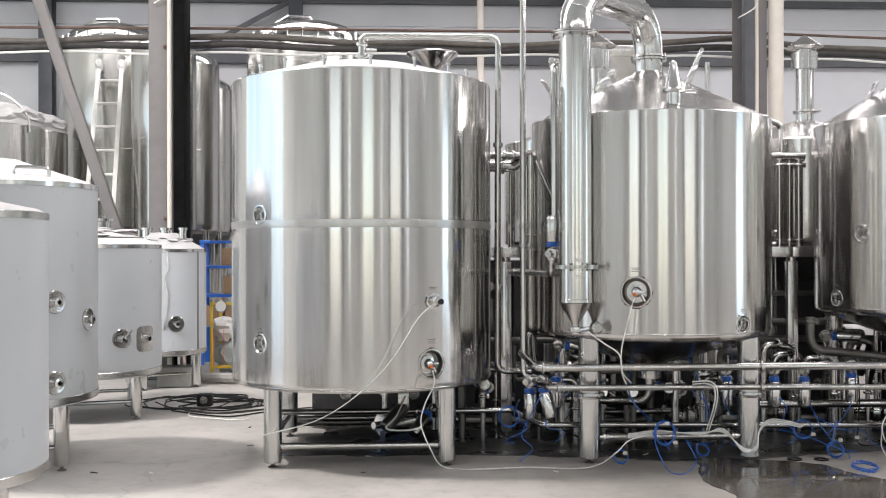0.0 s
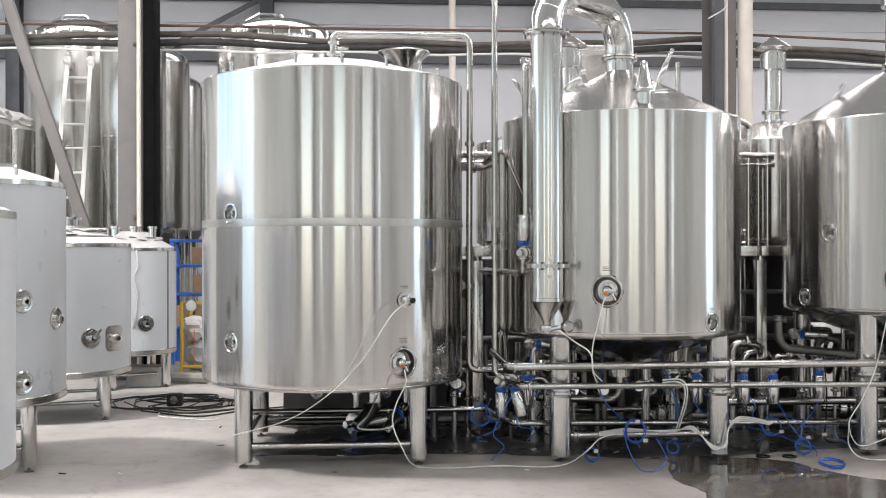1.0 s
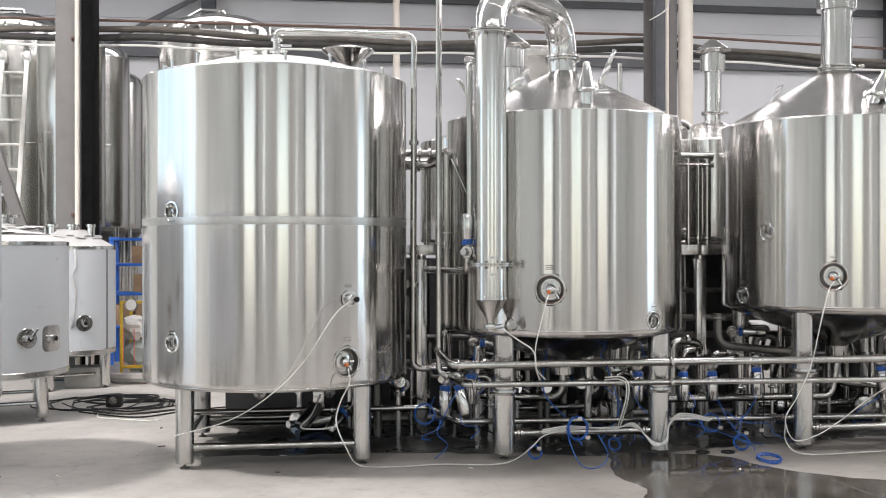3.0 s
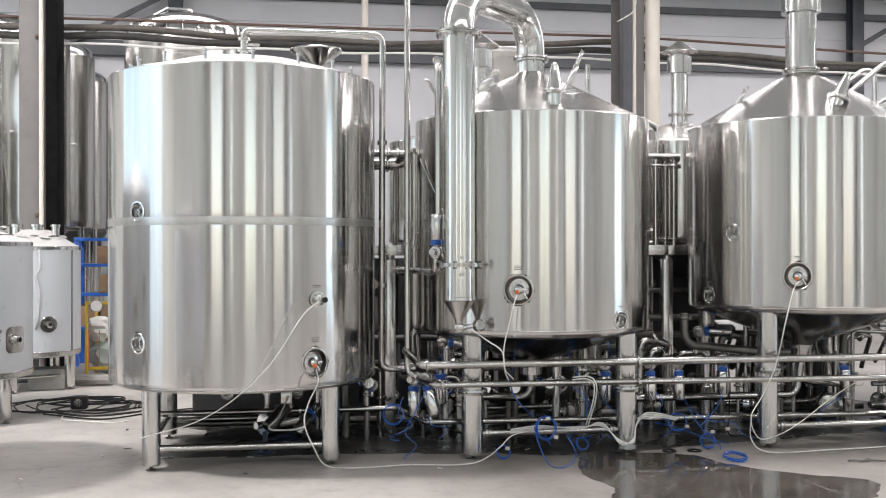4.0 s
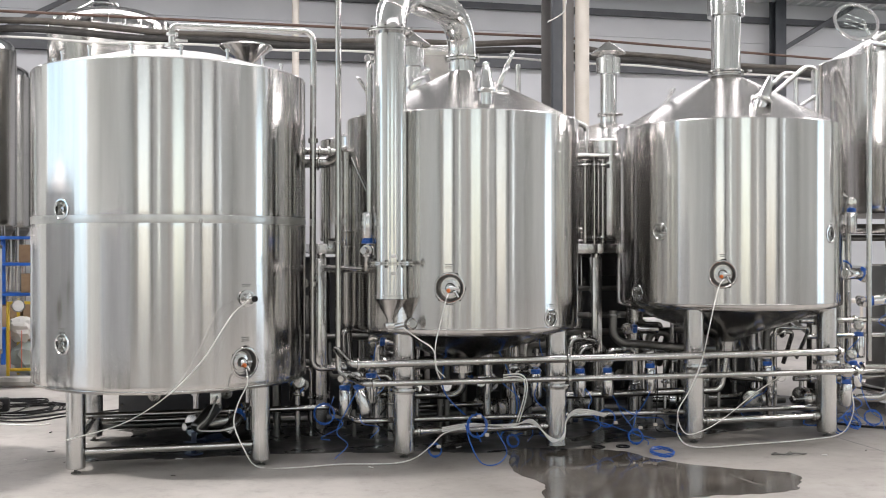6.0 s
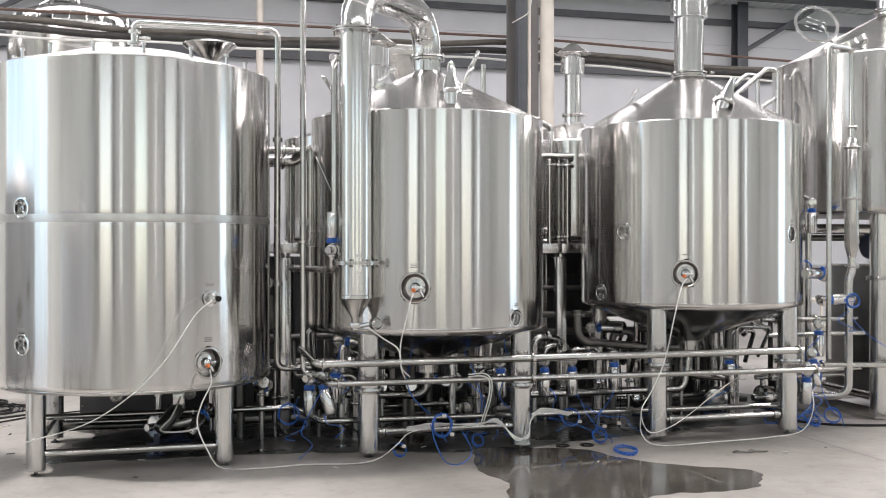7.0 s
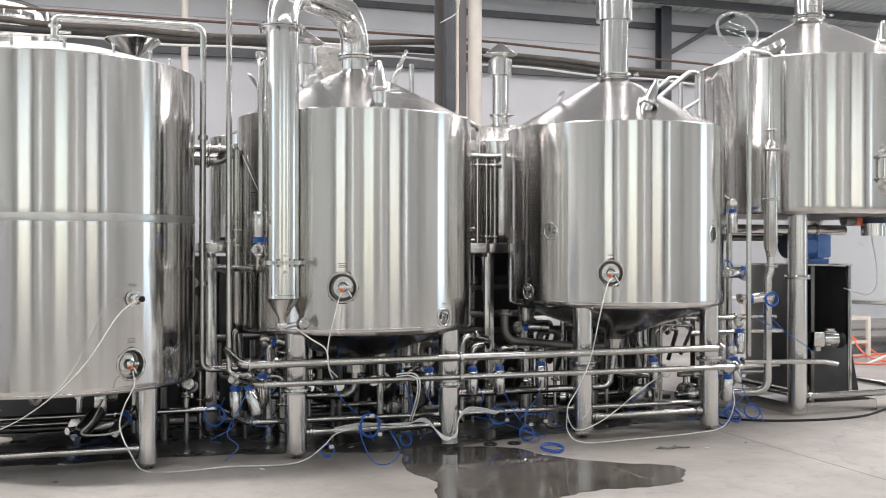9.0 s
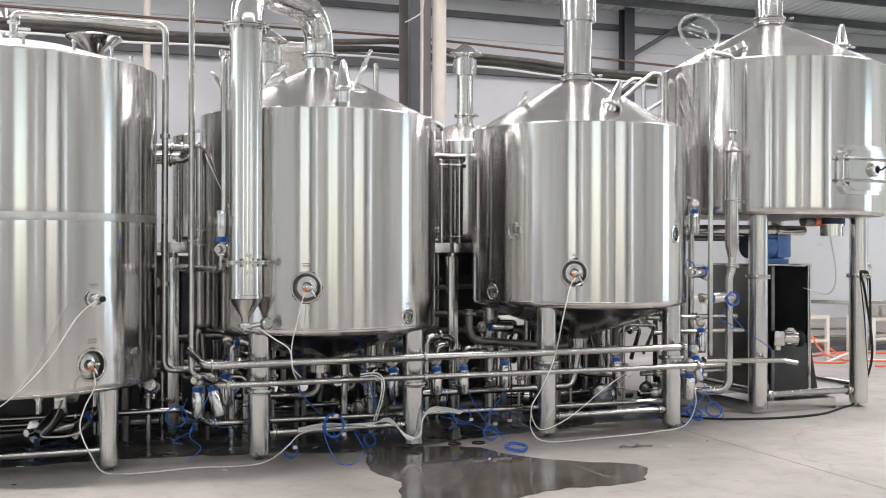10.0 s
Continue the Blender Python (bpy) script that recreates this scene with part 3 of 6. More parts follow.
lathe(bm, [(0, 0.10), (0.020, 0.10), (0.021, 0.115), (0.014, 0.12), (0, 0.12)], 16, m=m)
box(bm, (0.0, 0.0, 0.07), (0.034, 0.014, 0.09), 0.004, m)
part("sensor_head", bm, BLACK, q, "black plastic sensor head")
# roof valve
bm = B()
lathe(bm, [(0, 3.10), (0.035, 3.10), (0.035, 3.15), (0.06, 3.155), (0.06, 3.175), (0.03, 3.18), (0.03, 3.24), (0.048, 3.245), (0.048, 3.265), (0.03, 3.27), (0, 3.27)], 20)
box(bm, (0.03, -0.012, 3.2), (0.12, 0.012, 3.222), 0.004)
part("roof_valve", bm, STEEL_BRIGHT, t1, "bright steel roof valve")

# line from the roof valve over and down beside the tank
bm = B()
pipe(bm, [(-0.244, 8.33, 3.24), (-0.244, 8.33, 3.325), (0.857, 8.33, 3.325), (0.845, 8.33, 0.62), (1.12, 8.33, 0.62)], 0.026, 0.075)
for z in (2.45, 1.3):
    lathe(bm, [(0.026, -0.02), (0.04, -0.018), (0.04, 0.018), (0.026, 0.02)], 14, (0.853, 8.33, z))
solid("fill_pipe", bm, STEEL, "slim steel fill pipe looping from the tank roof", "pipe", "front pipework")


# the two kettles with cone tops and cone bottoms
def kettle(name, c, r, z0, z1, apex, neck, label, holes, legs, leg_r, band, cone_low):
    t = thing(name, (*c, 0), label, "tank", "brewing vessels")
    part("shell", shell_mesh(r, z0, z1, holes), STEEL_TANK, t, "brushed steel shell")
    bm = B()
    lathe(bm, [(r - 0.014, z1), (r - 0.03, z1 + 0.006), (neck + 0.10, apex - 0.035), (neck + 0.03, apex - 0.008), (neck + 0.004, apex + 0.02)], 128)
    part("roof_cone", bm, STEEL_CONE, t, "satin steel cone roof")
    bm = B()
    lathe(bm, [(r - 0.05, z0 - 0.012), (r - 0.08, z0 - 0.03), (0.14, cone_low), (0.09, cone_low - 0.03), (0.09, cone_low - 0.12), (0, cone_low - 0.12)], 96)
    part("bottom_cone", bm, STEEL, t, "polished steel cone bottom")
    part("foot_weld", lathe(B(), [(r + 0.0005, z0 + 0.030), (r + 0.002, z0 + 0.034), (r + 0.002, z0 + 0.038), (r + 0.0005, z0 + 0.042)], 96), STEEL, t)
    for x, y in legs:
        leg(t, x, y, z0 + 0.03, leg_r, band)
    return t


T2, R2 = (2.085, 8.32), 0.957
h2 = [(-19.6, 1.292, 0.101), (31.1, 1.053, 0.058)]
t2 = kettle("brew_kettle", T2, R2, 0.945, 2.625, 3.03, 0.105, "brushed stainless steel brew kettle with cone roof", h2,
            [(sx * 0.608, sy * 0.61) for sx in (-1, 1) for sy in (-1, 1)], 0.082, 0.51, 0.68)
port(t2, R2, -19.6, 1.292, 0.101, "gauge")
port(t2, R2, 31.1, 1.053, 0.058, "valve")
caption(t2, R2, -19.6, 1.465)
caption(t2, R2, 31.1, 1.155, 2, 0.05)
brace(t2, -0.54, 0.54, -0.61, 0.191, 0.027, True)
brace(t2, -0.54, 0.54, 0.61, 0.191, 0.027, True)

T3, R3 = (4.51, 8.37), 0.972
h3 = [(-29.8, 1.376, 0.099), (30.4, 1.699, 0.058), (-61.0, 1.722, 0.058), (-76.6, 1.205, 0.058)]
t3 = kettle("whirlpool_tank", T3, R3, 1.095, 2.632, 3.085, 0.125, "brushed stainless steel whirlpool tank with cone roof", h3,
            [(sx * 0.611, sy * 0.60) for sx in (-1, 1) for sy in (-1, 1)], 0.082, 0.622, 0.79)
for i, (a, z, rad) in enumerate(h3):
    port(t3, R3, a, z, rad, "gauge" if i == 0 else "valve")
    caption(t3, R3, a, z + rad + 0.055, 2, 0.05)
brace(t3, -0.54, 0.54, -0.60, 0.169, 0.027, True)
brace(t3, -0.54, 0.54, 0.60, 0.169, 0.027, True)


def roof_lug(t, base, tip, w=0.016):
    """A swing clamp arm standing on the cone roof, with a wire handle at its tip."""
    base, tip = Vector(base), Vector(tip)
    d = (tip - base).normalized()
    m = Matrix.Translation(base) @ d.to_track_quat("Z", "Y").to_matrix().to_4x4()
    h = (tip - base).length
    bm = B()
    box(bm, (-w, -w, -0.06), (w, w, h * 0.55), 0.004, m)
    box(bm, (-w * 0.7, -w * 0.7, h * 0.5), (w * 0.7, w * 0.7, h), 0.004, m)
    bolt = part("swing_bolt", bm, STEEL_BRIGHT, t, "bright steel swing bolt and handle")
    bm = B()
    sweep(bm, [m @ Vector(v) for v in ((0, 0, h), (0.07, 0, h * 0.92), (0.07, 0, h * 0.66), (0, 0, h * 0.62))], 0.008, 8)
    part("handle", bm, STEEL_BRIGHT, bolt)


for base, tip, w in (((-0.72, 0, 2.735), (-0.875, 0, 2.973), 0.014), ((-0.40, 0, 2.93), (-0.283, 0, 3.068), 0.03), ((0.33, 0, 2.98), (0.445, 0, 3.242), 0.022)):
    roof_lug(t2, base, tip, w)
roof_lug(t3, (-0.56, 0, 2.88), (-0.49, 0, 2.985), 0.014)


def spray_cone(t, x, y, z, lean=0.0):
    m = pose(x, y, z, 0, lean, 0) @ Matrix.Diagonal((1.6, 1.6, 1.25, 1))
    bm = B()
    lathe(bm, [(0, -0.06), (0.034, -0.06), (0.034, 0.03), (0.056, 0.035), (0.058, 0.05), (0.044, 0.058), (0.04, 0.07), (0.018, 0.19), (0.018, 0.21), (0.01, 0.22), (0, 0.22)], 20, m=m)
    lathe(bm, [(0, 0), (0.009, 0), (0.009, 0.05), (0, 0.05)], 8, m=m @ pose(0.055, 0, 0.042, 0, 90, 0))
    part("spray_fitting", bm, STEEL_BRIGHT, t, "bright steel conical spray fitting with a clamp")


spray_cone(t2, -0.017, -0.80, 2.716)
spray_cone(t3, -0.09, -0.72, 2.745, 24)

# condenser beside the kettle, with the vapour bend
cond = thing("vapour_condenser", (1.336, 7.5, 0), "upright steel vapour condenser with flanged ends", "condenser")
r = 0.118
part("tube", lathe(B(), [(r, 1.49), (r, 3.165)], 48), STEEL_BRIGHT, cond)
part("lower_tube", lathe(B(), [(r, 1.215), (r + 0.004, 1.217), (r + 0.004, 1.24), (r, 1.243), (r, 1.465)], 48), STEEL_BRIGHT, cond)
part("cone", lathe(B(), [(r, 1.213), (0.03, 1.07), (0.03, 0.985), (0, 0.985)], 48), STEEL, cond, "dull steel outlet cone")
for z, name in ((1.477, "flange"), (3.178, "flange")):
    bm = B()
    lathe(bm, [(r, z - 0.013), (r + 0.055, z - 0.013), (r + 0.055, z - 0.002), (r + 0.03, z - 0.001), (r + 0.03, z + 0.001), (r + 0.055, z + 0.002), (r + 0.055, z + 0.013), (r, z + 0.013)], 48)
    fl = part(name, bm, STEEL, cond, "bolted steel flange pair")
    for i in range(8):
        a = 2 * math.pi * (i + 0.5) / 8
        bm = B()
        lathe(bm, [(0, -0.03), (0.008, -0.03), (0.008, -0.014), (0.006, -0.013), (0.006, 0.013), (0.008, 0.014), (0.008, 0.028), (0, 0.028)], 8, ((r + 0.04) * math.sin(a), -(r + 0.04) * math.cos(a), z))
        part("bolt", bm, STEEL_DARK, fl)
for z in (1.53, 1.405):
    bm = B()
    box(bm, (-0.018, -0.1205, z - 0.012), (0.018, -0.1175, z + 0.012), 0.0005)
    part("sticker", bm, LABEL, cond, "small white sticker")
lathe_bm = B()
lathe(lathe_bm, [(0.03, -0.018), (0.05, -0.016), (0.052, 0), (0.05, 0.016), (0.03, 0.018)], 20, (0, 0, 1.02))
part("clamp", lathe_bm, STEEL_BRIGHT, cond)
bm = B()
pipe(bm, [(0.0, -0.02, 1.01), (0.10, -0.05, 1.03), (0.16, -0.05, 1.05)], 0.018, 0.03, 10)
lathe(bm, [(0, 0), (0.045, 0), (0.045, 0.04), (0.03, 0.05), (0, 0.05)], 16, m=axis_to((0.13, -0.05, 1.03), (0.4, -1, 0.1)))
part("sensor", bm, STEEL, cond, "chrome temperature sensor at the outlet")

bend = thing("vapour_bend", (1.336, 7.5, 0), "wide bright steel vapour duct bend over the kettle", "duct")
dx, dy = T2[0] - 1.336, T2[1] - 7.5
bm = B()
pts = fillet([(0, 0, 2.80), (0, 0, 3.495), (dx, dy, 3.505), (dx, dy, 2.85)], 0.295, 14)
sweep(bm, pts, 0.1172, 40, False)
part("duct", bm, STEEL_BRIGHT, bend)
for k in (5, 10, 15, 16, 21, 26):
    w = (pts[min(k + 1, len(pts) - 1)] - pts[k - 1]).normalized()
    part("weld", lathe(B(), [(0.1173, -0.005), (0.1195, -0.002), (0.1195, 0.002), (0.1173, 0.005)], 40, m=axis_to(pts[k], w)), STEEL, bend)
bm = B()
lathe(bm, [(0.105, 2.99), (0.105, 3.13), (0.145, 3.135), (0.147, 3.15), (0.12, 3.152), (0.12, 3.156), (0.147, 3.158), (0.145, 3.175), (0.118, 3.178)], 40, (dx, dy, 0))
for i in range(6):
    a = i * math.pi / 3
    lathe(bm, [(0, 3.12), (0.009, 3.12), (0.009, 3.19), (0, 3.19)], 8, (dx + 0.137 * math.sin(a), dy - 0.137 * math.cos(a), 0))
part("neck_clamp", bm, STEEL, bend, "clamped steel neck collar")


def chimney(name, c, r, z0, z1, sleeve=None, cap=None, label="", material=None):
    t = thing(name, (*c, 0), label, "chimney", "vapour chimneys")
    bm = B()
    lathe(bm, [(r, z0 - 0.08), (r, z0), (r, z1)], 40)
    part("pipe", bm, material or STEEL_BRIGHT, t)
    bm = B()
    lathe(bm, [(r, z0 - 0.02), (r + 0.026, z0 - 0.018), (r + 0.028, z0 - 0.003), (r + 0.012, z0), (r + 0.028, z0 + 0.003), (r + 0.026, z0 + 0.018), (r, z0 + 0.02)], 40)
    for a in (0.4, 2.9):
        box(bm, (r * math.cos(a) * 1.25 - 0.02, -r * 1.2 - 0.01, z0 - 0.012), (r * math.cos(a) * 1.25 + 0.02, -r * 1.1 + 0.01, z0 + 0.012), 0.003)
    part("clamp", bm, STEEL, t, "steel clamp ring")
    if sleeve:
        part("sleeve", lathe(B(), [(r + 0.002, sleeve[1]), (sleeve[0], sleeve[1]), (sleeve[0], sleeve[2]), (r, sleeve[2])], 40), STEEL_BRIGHT, t, "wide galvanised sleeve")
    if cap:
        part("rain_cap", lathe(B(), [(cap[0], cap[1]), (cap[0] + 0.003, cap[1] + 0.008), (0.02, cap[2]), (0, cap[2])], 40), STEEL_CONE, t, "conical rain cap")
        for i in range(4):
            a = i * math.pi / 2 + 0.4
            bm = B()
            sweep(bm, [(r * math.sin(a), -r * math.cos(a), sleeve[2] - 0.05), (cap[0] * 0.7 * math.sin(a), -cap[0] * 0.7 * math.cos(a), cap[1] + 0.03)], 0.006, 6)
            part("cap_stay", bm, STEEL, t)
    return t


chimney("vapour_chimney", T3, 0.128, 3.135, 7.0, (0.162, 3.635, 4.0), None, "bright steel vapour chimney rising from the cone roof")


# rear vessels behind the front row
for c in ((1.99, 10.0), (4.06, 10.0)):
    t = thing("hot_liquor_tank", (*c, 0), "dull steel vessel standing behind the front row", "tank", "rear vessels")
    part("shell", shell_mesh(0.9, 1.66, 2.62, (), None, 96, 0.2), STEEL_TANK, t)
    part("roof_cone", lathe(B(), [(0.886, 2.62), (0.86, 2.63), (0.12, 2.86), (0.09, 2.87)], 64), STEEL_CONE, t)
    part("bottom_cone", lathe(B(), [(0.85, 1.65), (0.12, 1.3), (0, 1.3)], 48), STEEL_DARK, t)
    for sx in (-1, 1):
        for sy in (-1, 1):
            leg(t, 0.56 * sx, 0.56 * sy, 1.62, 0.06)
chimney("vent_chimney", (4.06, 10.0), 0.085, 2.95, 3.57, (0.125, 3.37, 3.535), (0.18, 3.58, 3.705), "short steel vent with a rain cap")
chimney("vent_chimney", (2.0, 10.0), 0.085, 2.95, 3.57, (0.125, 3.37, 3.535), (0.18, 3.58, 3.705), "short steel vent with a rain cap")


# ---- front pipework ----
def clamp_ring(bm, at, way, r):
    lathe(bm, [(r, -0.012), (r + 0.014, -0.011), (r + 0.018, -0.004), (r + 0.018, 0.004), (r + 0.014, 0.011), (r, 0.012)], 16, m=axis_to(at, way))
    side = Vector(way).cross((0, 0, 1))
    if side.length < 0.1:
        side = Vector((1, 0, 0))
    at = Vector(at) + side.normalized() * (r + 0.02)
    box(bm, at - Vector((0.012, 0.012, 0.02)), at + Vector((0.012, 0.012, 0.02)), 0.003)


def run(name, pts, r, label, clamps=(), bend=None, material=None, group="front pipework"):
    bm = B()
    pipe(bm, pts, r, bend, 16)
    for at, way in clamps:
        clamp_ring(bm, at, way, r)
    return solid(name, bm, material or STEEL, label, "pipe", group)


YF = 7.52
run("header_pipe", [(1.0, 8.0, 0.80), (1.05, YF, 0.735), (5.10, YF, 0.735)], 0.029, "long horizontal steel header pipe across the front", [((1.10, YF, 0.735), (1, 0, 0)), ((2.72, YF, 0.735), (1, 0, 0)), ((5.06, YF, 0.735), (1, 0, 0))])
run("header_pipe", [(1.08, 7.85, 0.60), (1.15, YF, 0.59), (5.27, YF, 0.57)], 0.023, "long slim steel header pipe across the front", [((1.21, YF, 0.59), (1, 0, 0)), ((2.72, YF, 0.582), (1, 0, 0)), ((5.22, YF, 0.571), (1, 0, 0))])
run("feed_pipe", [(1.018, 8.0, 7.05), (1.014, 8.0, 0.61), (1.14, 7.9, 0.61)], 0.024, "upright slim steel pipe to the roof", [((1.018, 8.0, 1.63), (0, 0, 1))], 0.07)
run("drain_pipe", [(1.10, 8.2, 2.35), (1.10, 8.2, 0.96), (1.3, 8.5, 0.93)], 0.03, "upright steel drain pipe beside the kettle", [((1.10, 8.2, 1.72), (0, 0, 1)), ((1.10, 8.2, 1.60), (0, 0, 1))], 0.06)
run("condensate_pipe", [(0.98, 8.5, 1.42), (1.13, 8.0, 1.42), (1.185, 7.62, 1.42), (1.185, 7.62, 1.60)], 0.028, "curved steel condensate pipe", [((1.185, 7.62, 1.53), (0, 0, 1))], 0.09)
run("condensate_riser", [(1.20, 7.62, 1.84), (1.20, 7.62, 2.95), (1.20, 7.75, 3.03), (1.55, 8.2, 3.03)], 0.026, "slim steel riser behind the condenser", [], 0.06)
run("low_pipe", [(-1.05, 8.55, 0.27), (1.0, 8.55, 0.27), (1.16, 8.02, 0.235), (3.0, 8.02, 0.215), (5.3, 8.02, 0.20)], 0.024, "low horizontal steel pipe behind the legs", [((1.2, 8.02, 0.235), (1, 0, 0)), ((0.2, 8.55, 0.27), (1, 0, 0))])
run("low_pipe", [(2.85, 8.35, 0.33), (4.2, 8.35, 0.33), (4.45, 8.35, 0.33), (4.5, 8.35, 0.62)], 0.032, "low steel pipe turning up below the cone", [((2.95, 8.35, 0.33), (1, 0, 0))], 0.09)
run("low_pipe", [(1.5, 8.9, 0.40), (3.4, 8.9, 0.40)], 0.03, "low horizontal steel pipe below the kettle", [((2.0, 8.9, 0.40), (1, 0, 0))])
# these pipes carry the shade behind the legs in their colour
run("low_pipe", [(2.6, 9.2, 0.95), (5.6, 9.2, 0.95)], 0.03, "steel pipe behind the legs, darkened for shade", (), None, STEEL_DARK)
run("low_pipe", [(2.6, 9.3, 1.2), (5.6, 9.3, 1.2)], 0.022, "steel pipe behind the legs, darkened for shade", (), None, STEEL_DARK)
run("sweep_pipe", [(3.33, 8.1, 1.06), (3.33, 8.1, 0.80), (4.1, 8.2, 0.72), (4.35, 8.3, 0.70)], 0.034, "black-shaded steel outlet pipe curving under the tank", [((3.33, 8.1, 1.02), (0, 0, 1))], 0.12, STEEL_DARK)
run("cone_outlet", [(2.085, 8.32, 0.57), (2.085, 8.32, 0.36), (1.4, 8.6, 0.36)], 0.035, "steel outlet pipe below the kettle cone", [((2.085, 8.32, 0.49), (0, 0, 1))], 0.1)
run("cone_outlet", [(4.51, 8.37, 0.68), (4.51, 8.37, 0.45), (4.9, 8.3, 0.42), (4.9, 8.3, 0.05)], 0.035, "steel outlet pipe below the tank cone", [((4.9, 8.3, 0.30), (0, 0, 1))], 0.09)
run("end_pipe", [(5.28, YF, 0.57), (5.52, 7.9, 0.56), (6.44, 7.9, 0.53), (6.56, 7.86, 0.505)], 0.024, "steel hose pipe ending open beside the leg", [((5.55, 7.9, 0.56), (1, 0, 0))], 0.05)
run("wash_pipe", [(5.547, 7.8, 0.62), (5.547, 7.8, 3.34), (5.85, 7.9, 3.34), (5.85, 7.9, 2.54)], 0.022, "slim steel pipe with a return bend", [((5.85, 7.9, 2.65), (0, 0, 1))], 0.05)
bm = B()
lathe(bm, [(0.031, 1.48), (0.062, 1.60), (0.062, 2.5), (0.05, 2.53), (0.03, 2.56)], 24, (5.85, 7.9, 0))
clamp_ring(bm, (5.85, 7.9, 2.02), (0, 0, 1), 0.062)
clamp_ring(bm, (5.85, 7.9, 2.47), (0, 0, 1), 0.062)
solid("sight_tube", bm, STEEL, "wide upright steel filter tube with clamps", "tube")
run("down_pipe", [(5.85, 7.9, 1.5), (5.85, 7.9, 1.38), (5.82, 7.9, 1.30), (5.82, 7.9, 0.28), (5.5, 8.1, 0.26)], 0.036, "wide steel pipe with a foot bend", [((5.82, 7.9, 1.14), (0, 0, 1)), ((5.85, 7.9, 1.42), (0, 0, 1))], 0.11)
for z, y in ((0.93, 8.3), (0.80, 8.2), (0.47, 8.25), (0.40, 8.4)):
    run("cross_pipe", [(5.2, y, z), (6.2, y, z)], 0.024, "short horizontal steel pipe", [((5.35, y, z), (1, 0, 0)), ((5.75, y, z), (1, 0, 0))])
run("side_pipe", [(5.5, 8.35, 2.06), (5.72, 8.35, 2.06), (5.72, 8.35, 1.2), (5.72, 8.35, 0.5)], 0.028, "upright steel pipe beside the raised tank", [((5.72, 8.35, 1.75), (0, 0, 1))], 0.07)
for x0, z0, x1, z1 in ((5.2, 1.35, 6.25, 0.55), (5.4, 1.65, 6.0, 1.0)):
    bm = B()
    sweep(bm, [(x0, 9.5, z0), (x1, 9.5, z1)], 0.03, 4)
    sweep(bm, [(x0, 9.5, z0), (x0, 9.5, 0)], 0.03, 4)
    solid("stair_stringer", bm, STEEL_DARK, "slanting dull steel stair stringer", "rail")

# pipe elbow and clamps between the tall tank and the kettle
run("vapour_elbow", [(0.80, 8.6, 2.30), (1.0, 8.6, 2.30), (1.24, 8.45, 2.44), (1.35, 8.45, 2.48)], 0.05, "steel elbow between the vessels", [((0.92, 8.6, 2.30), (1, 0, 0))], 0.12)
run("vapour_elbow", [(0.80, 8.5, 2.38), (1.05, 8.5, 2.38)], 0.03, "short clamped steel branch", [((0.92, 8.5, 2.38), (1, 0, 0)), ((1.0, 8.5, 2.38), (1, 0, 0))])
bm = B()
sweep(bm, [(1.13, 8.1, 2.3), (1.27, 7.75, 1.85)], 0.006, 6)
solid("stay_wire", bm, STEEL, "thin slanting steel stay", "wire")


# pneumatic valves
def pneumatic_valve(at, way=(0, 0, -1), label="small steel pneumatic valve with blue fittings"):
    v = thing("pneumatic_valve", at, label, "valve", "pneumatic valves")
    m = axis_to((0, 0, 0), way) @ Matrix.Scale(1.3, 4)
    bm = B()
    lathe(bm, [(0, 0.07), (0.035, 0.07), (0.038, 0.075), (0.038, 0.21), (0.034, 0.218), (0, 0.218)], 20, m=m)
    part("actuator", bm, STEEL_BRIGHT, v, "bright steel actuator cylinder")
    bm = B()
    lathe(bm, [(0, 0.045), (0.03, 0.045), (0.03, 0.07), (0, 0.07)], 14, m=m)
    box(bm, (-0.045, -0.018, 0.04), (0.045, 0.018, 0.06), 0.005, m)
    part("coupling", bm, BLUE, v, "blue plastic coupling")
    bm = B()
    lathe(bm, [(0, -0.06), (0.019, -0.06), (0.019, -0.020), (0.034, -0.017), (0.036, -0.006), (0.028, -0.003), (0.028, 0.003), (0.036, 0.006), (0.034, 0.017), (0.019, 0.020), (0.019, 0.06), (0, 0.06)], 20, m=m @ pose(0, 0, 0, 0, 90, 0))
    lathe(bm, [(0, 0.0), (0.014, 0.0), (0.014, 0.05), (0, 0.05)], 10, m=m)
    part("body", bm, STEEL, v)
    return v


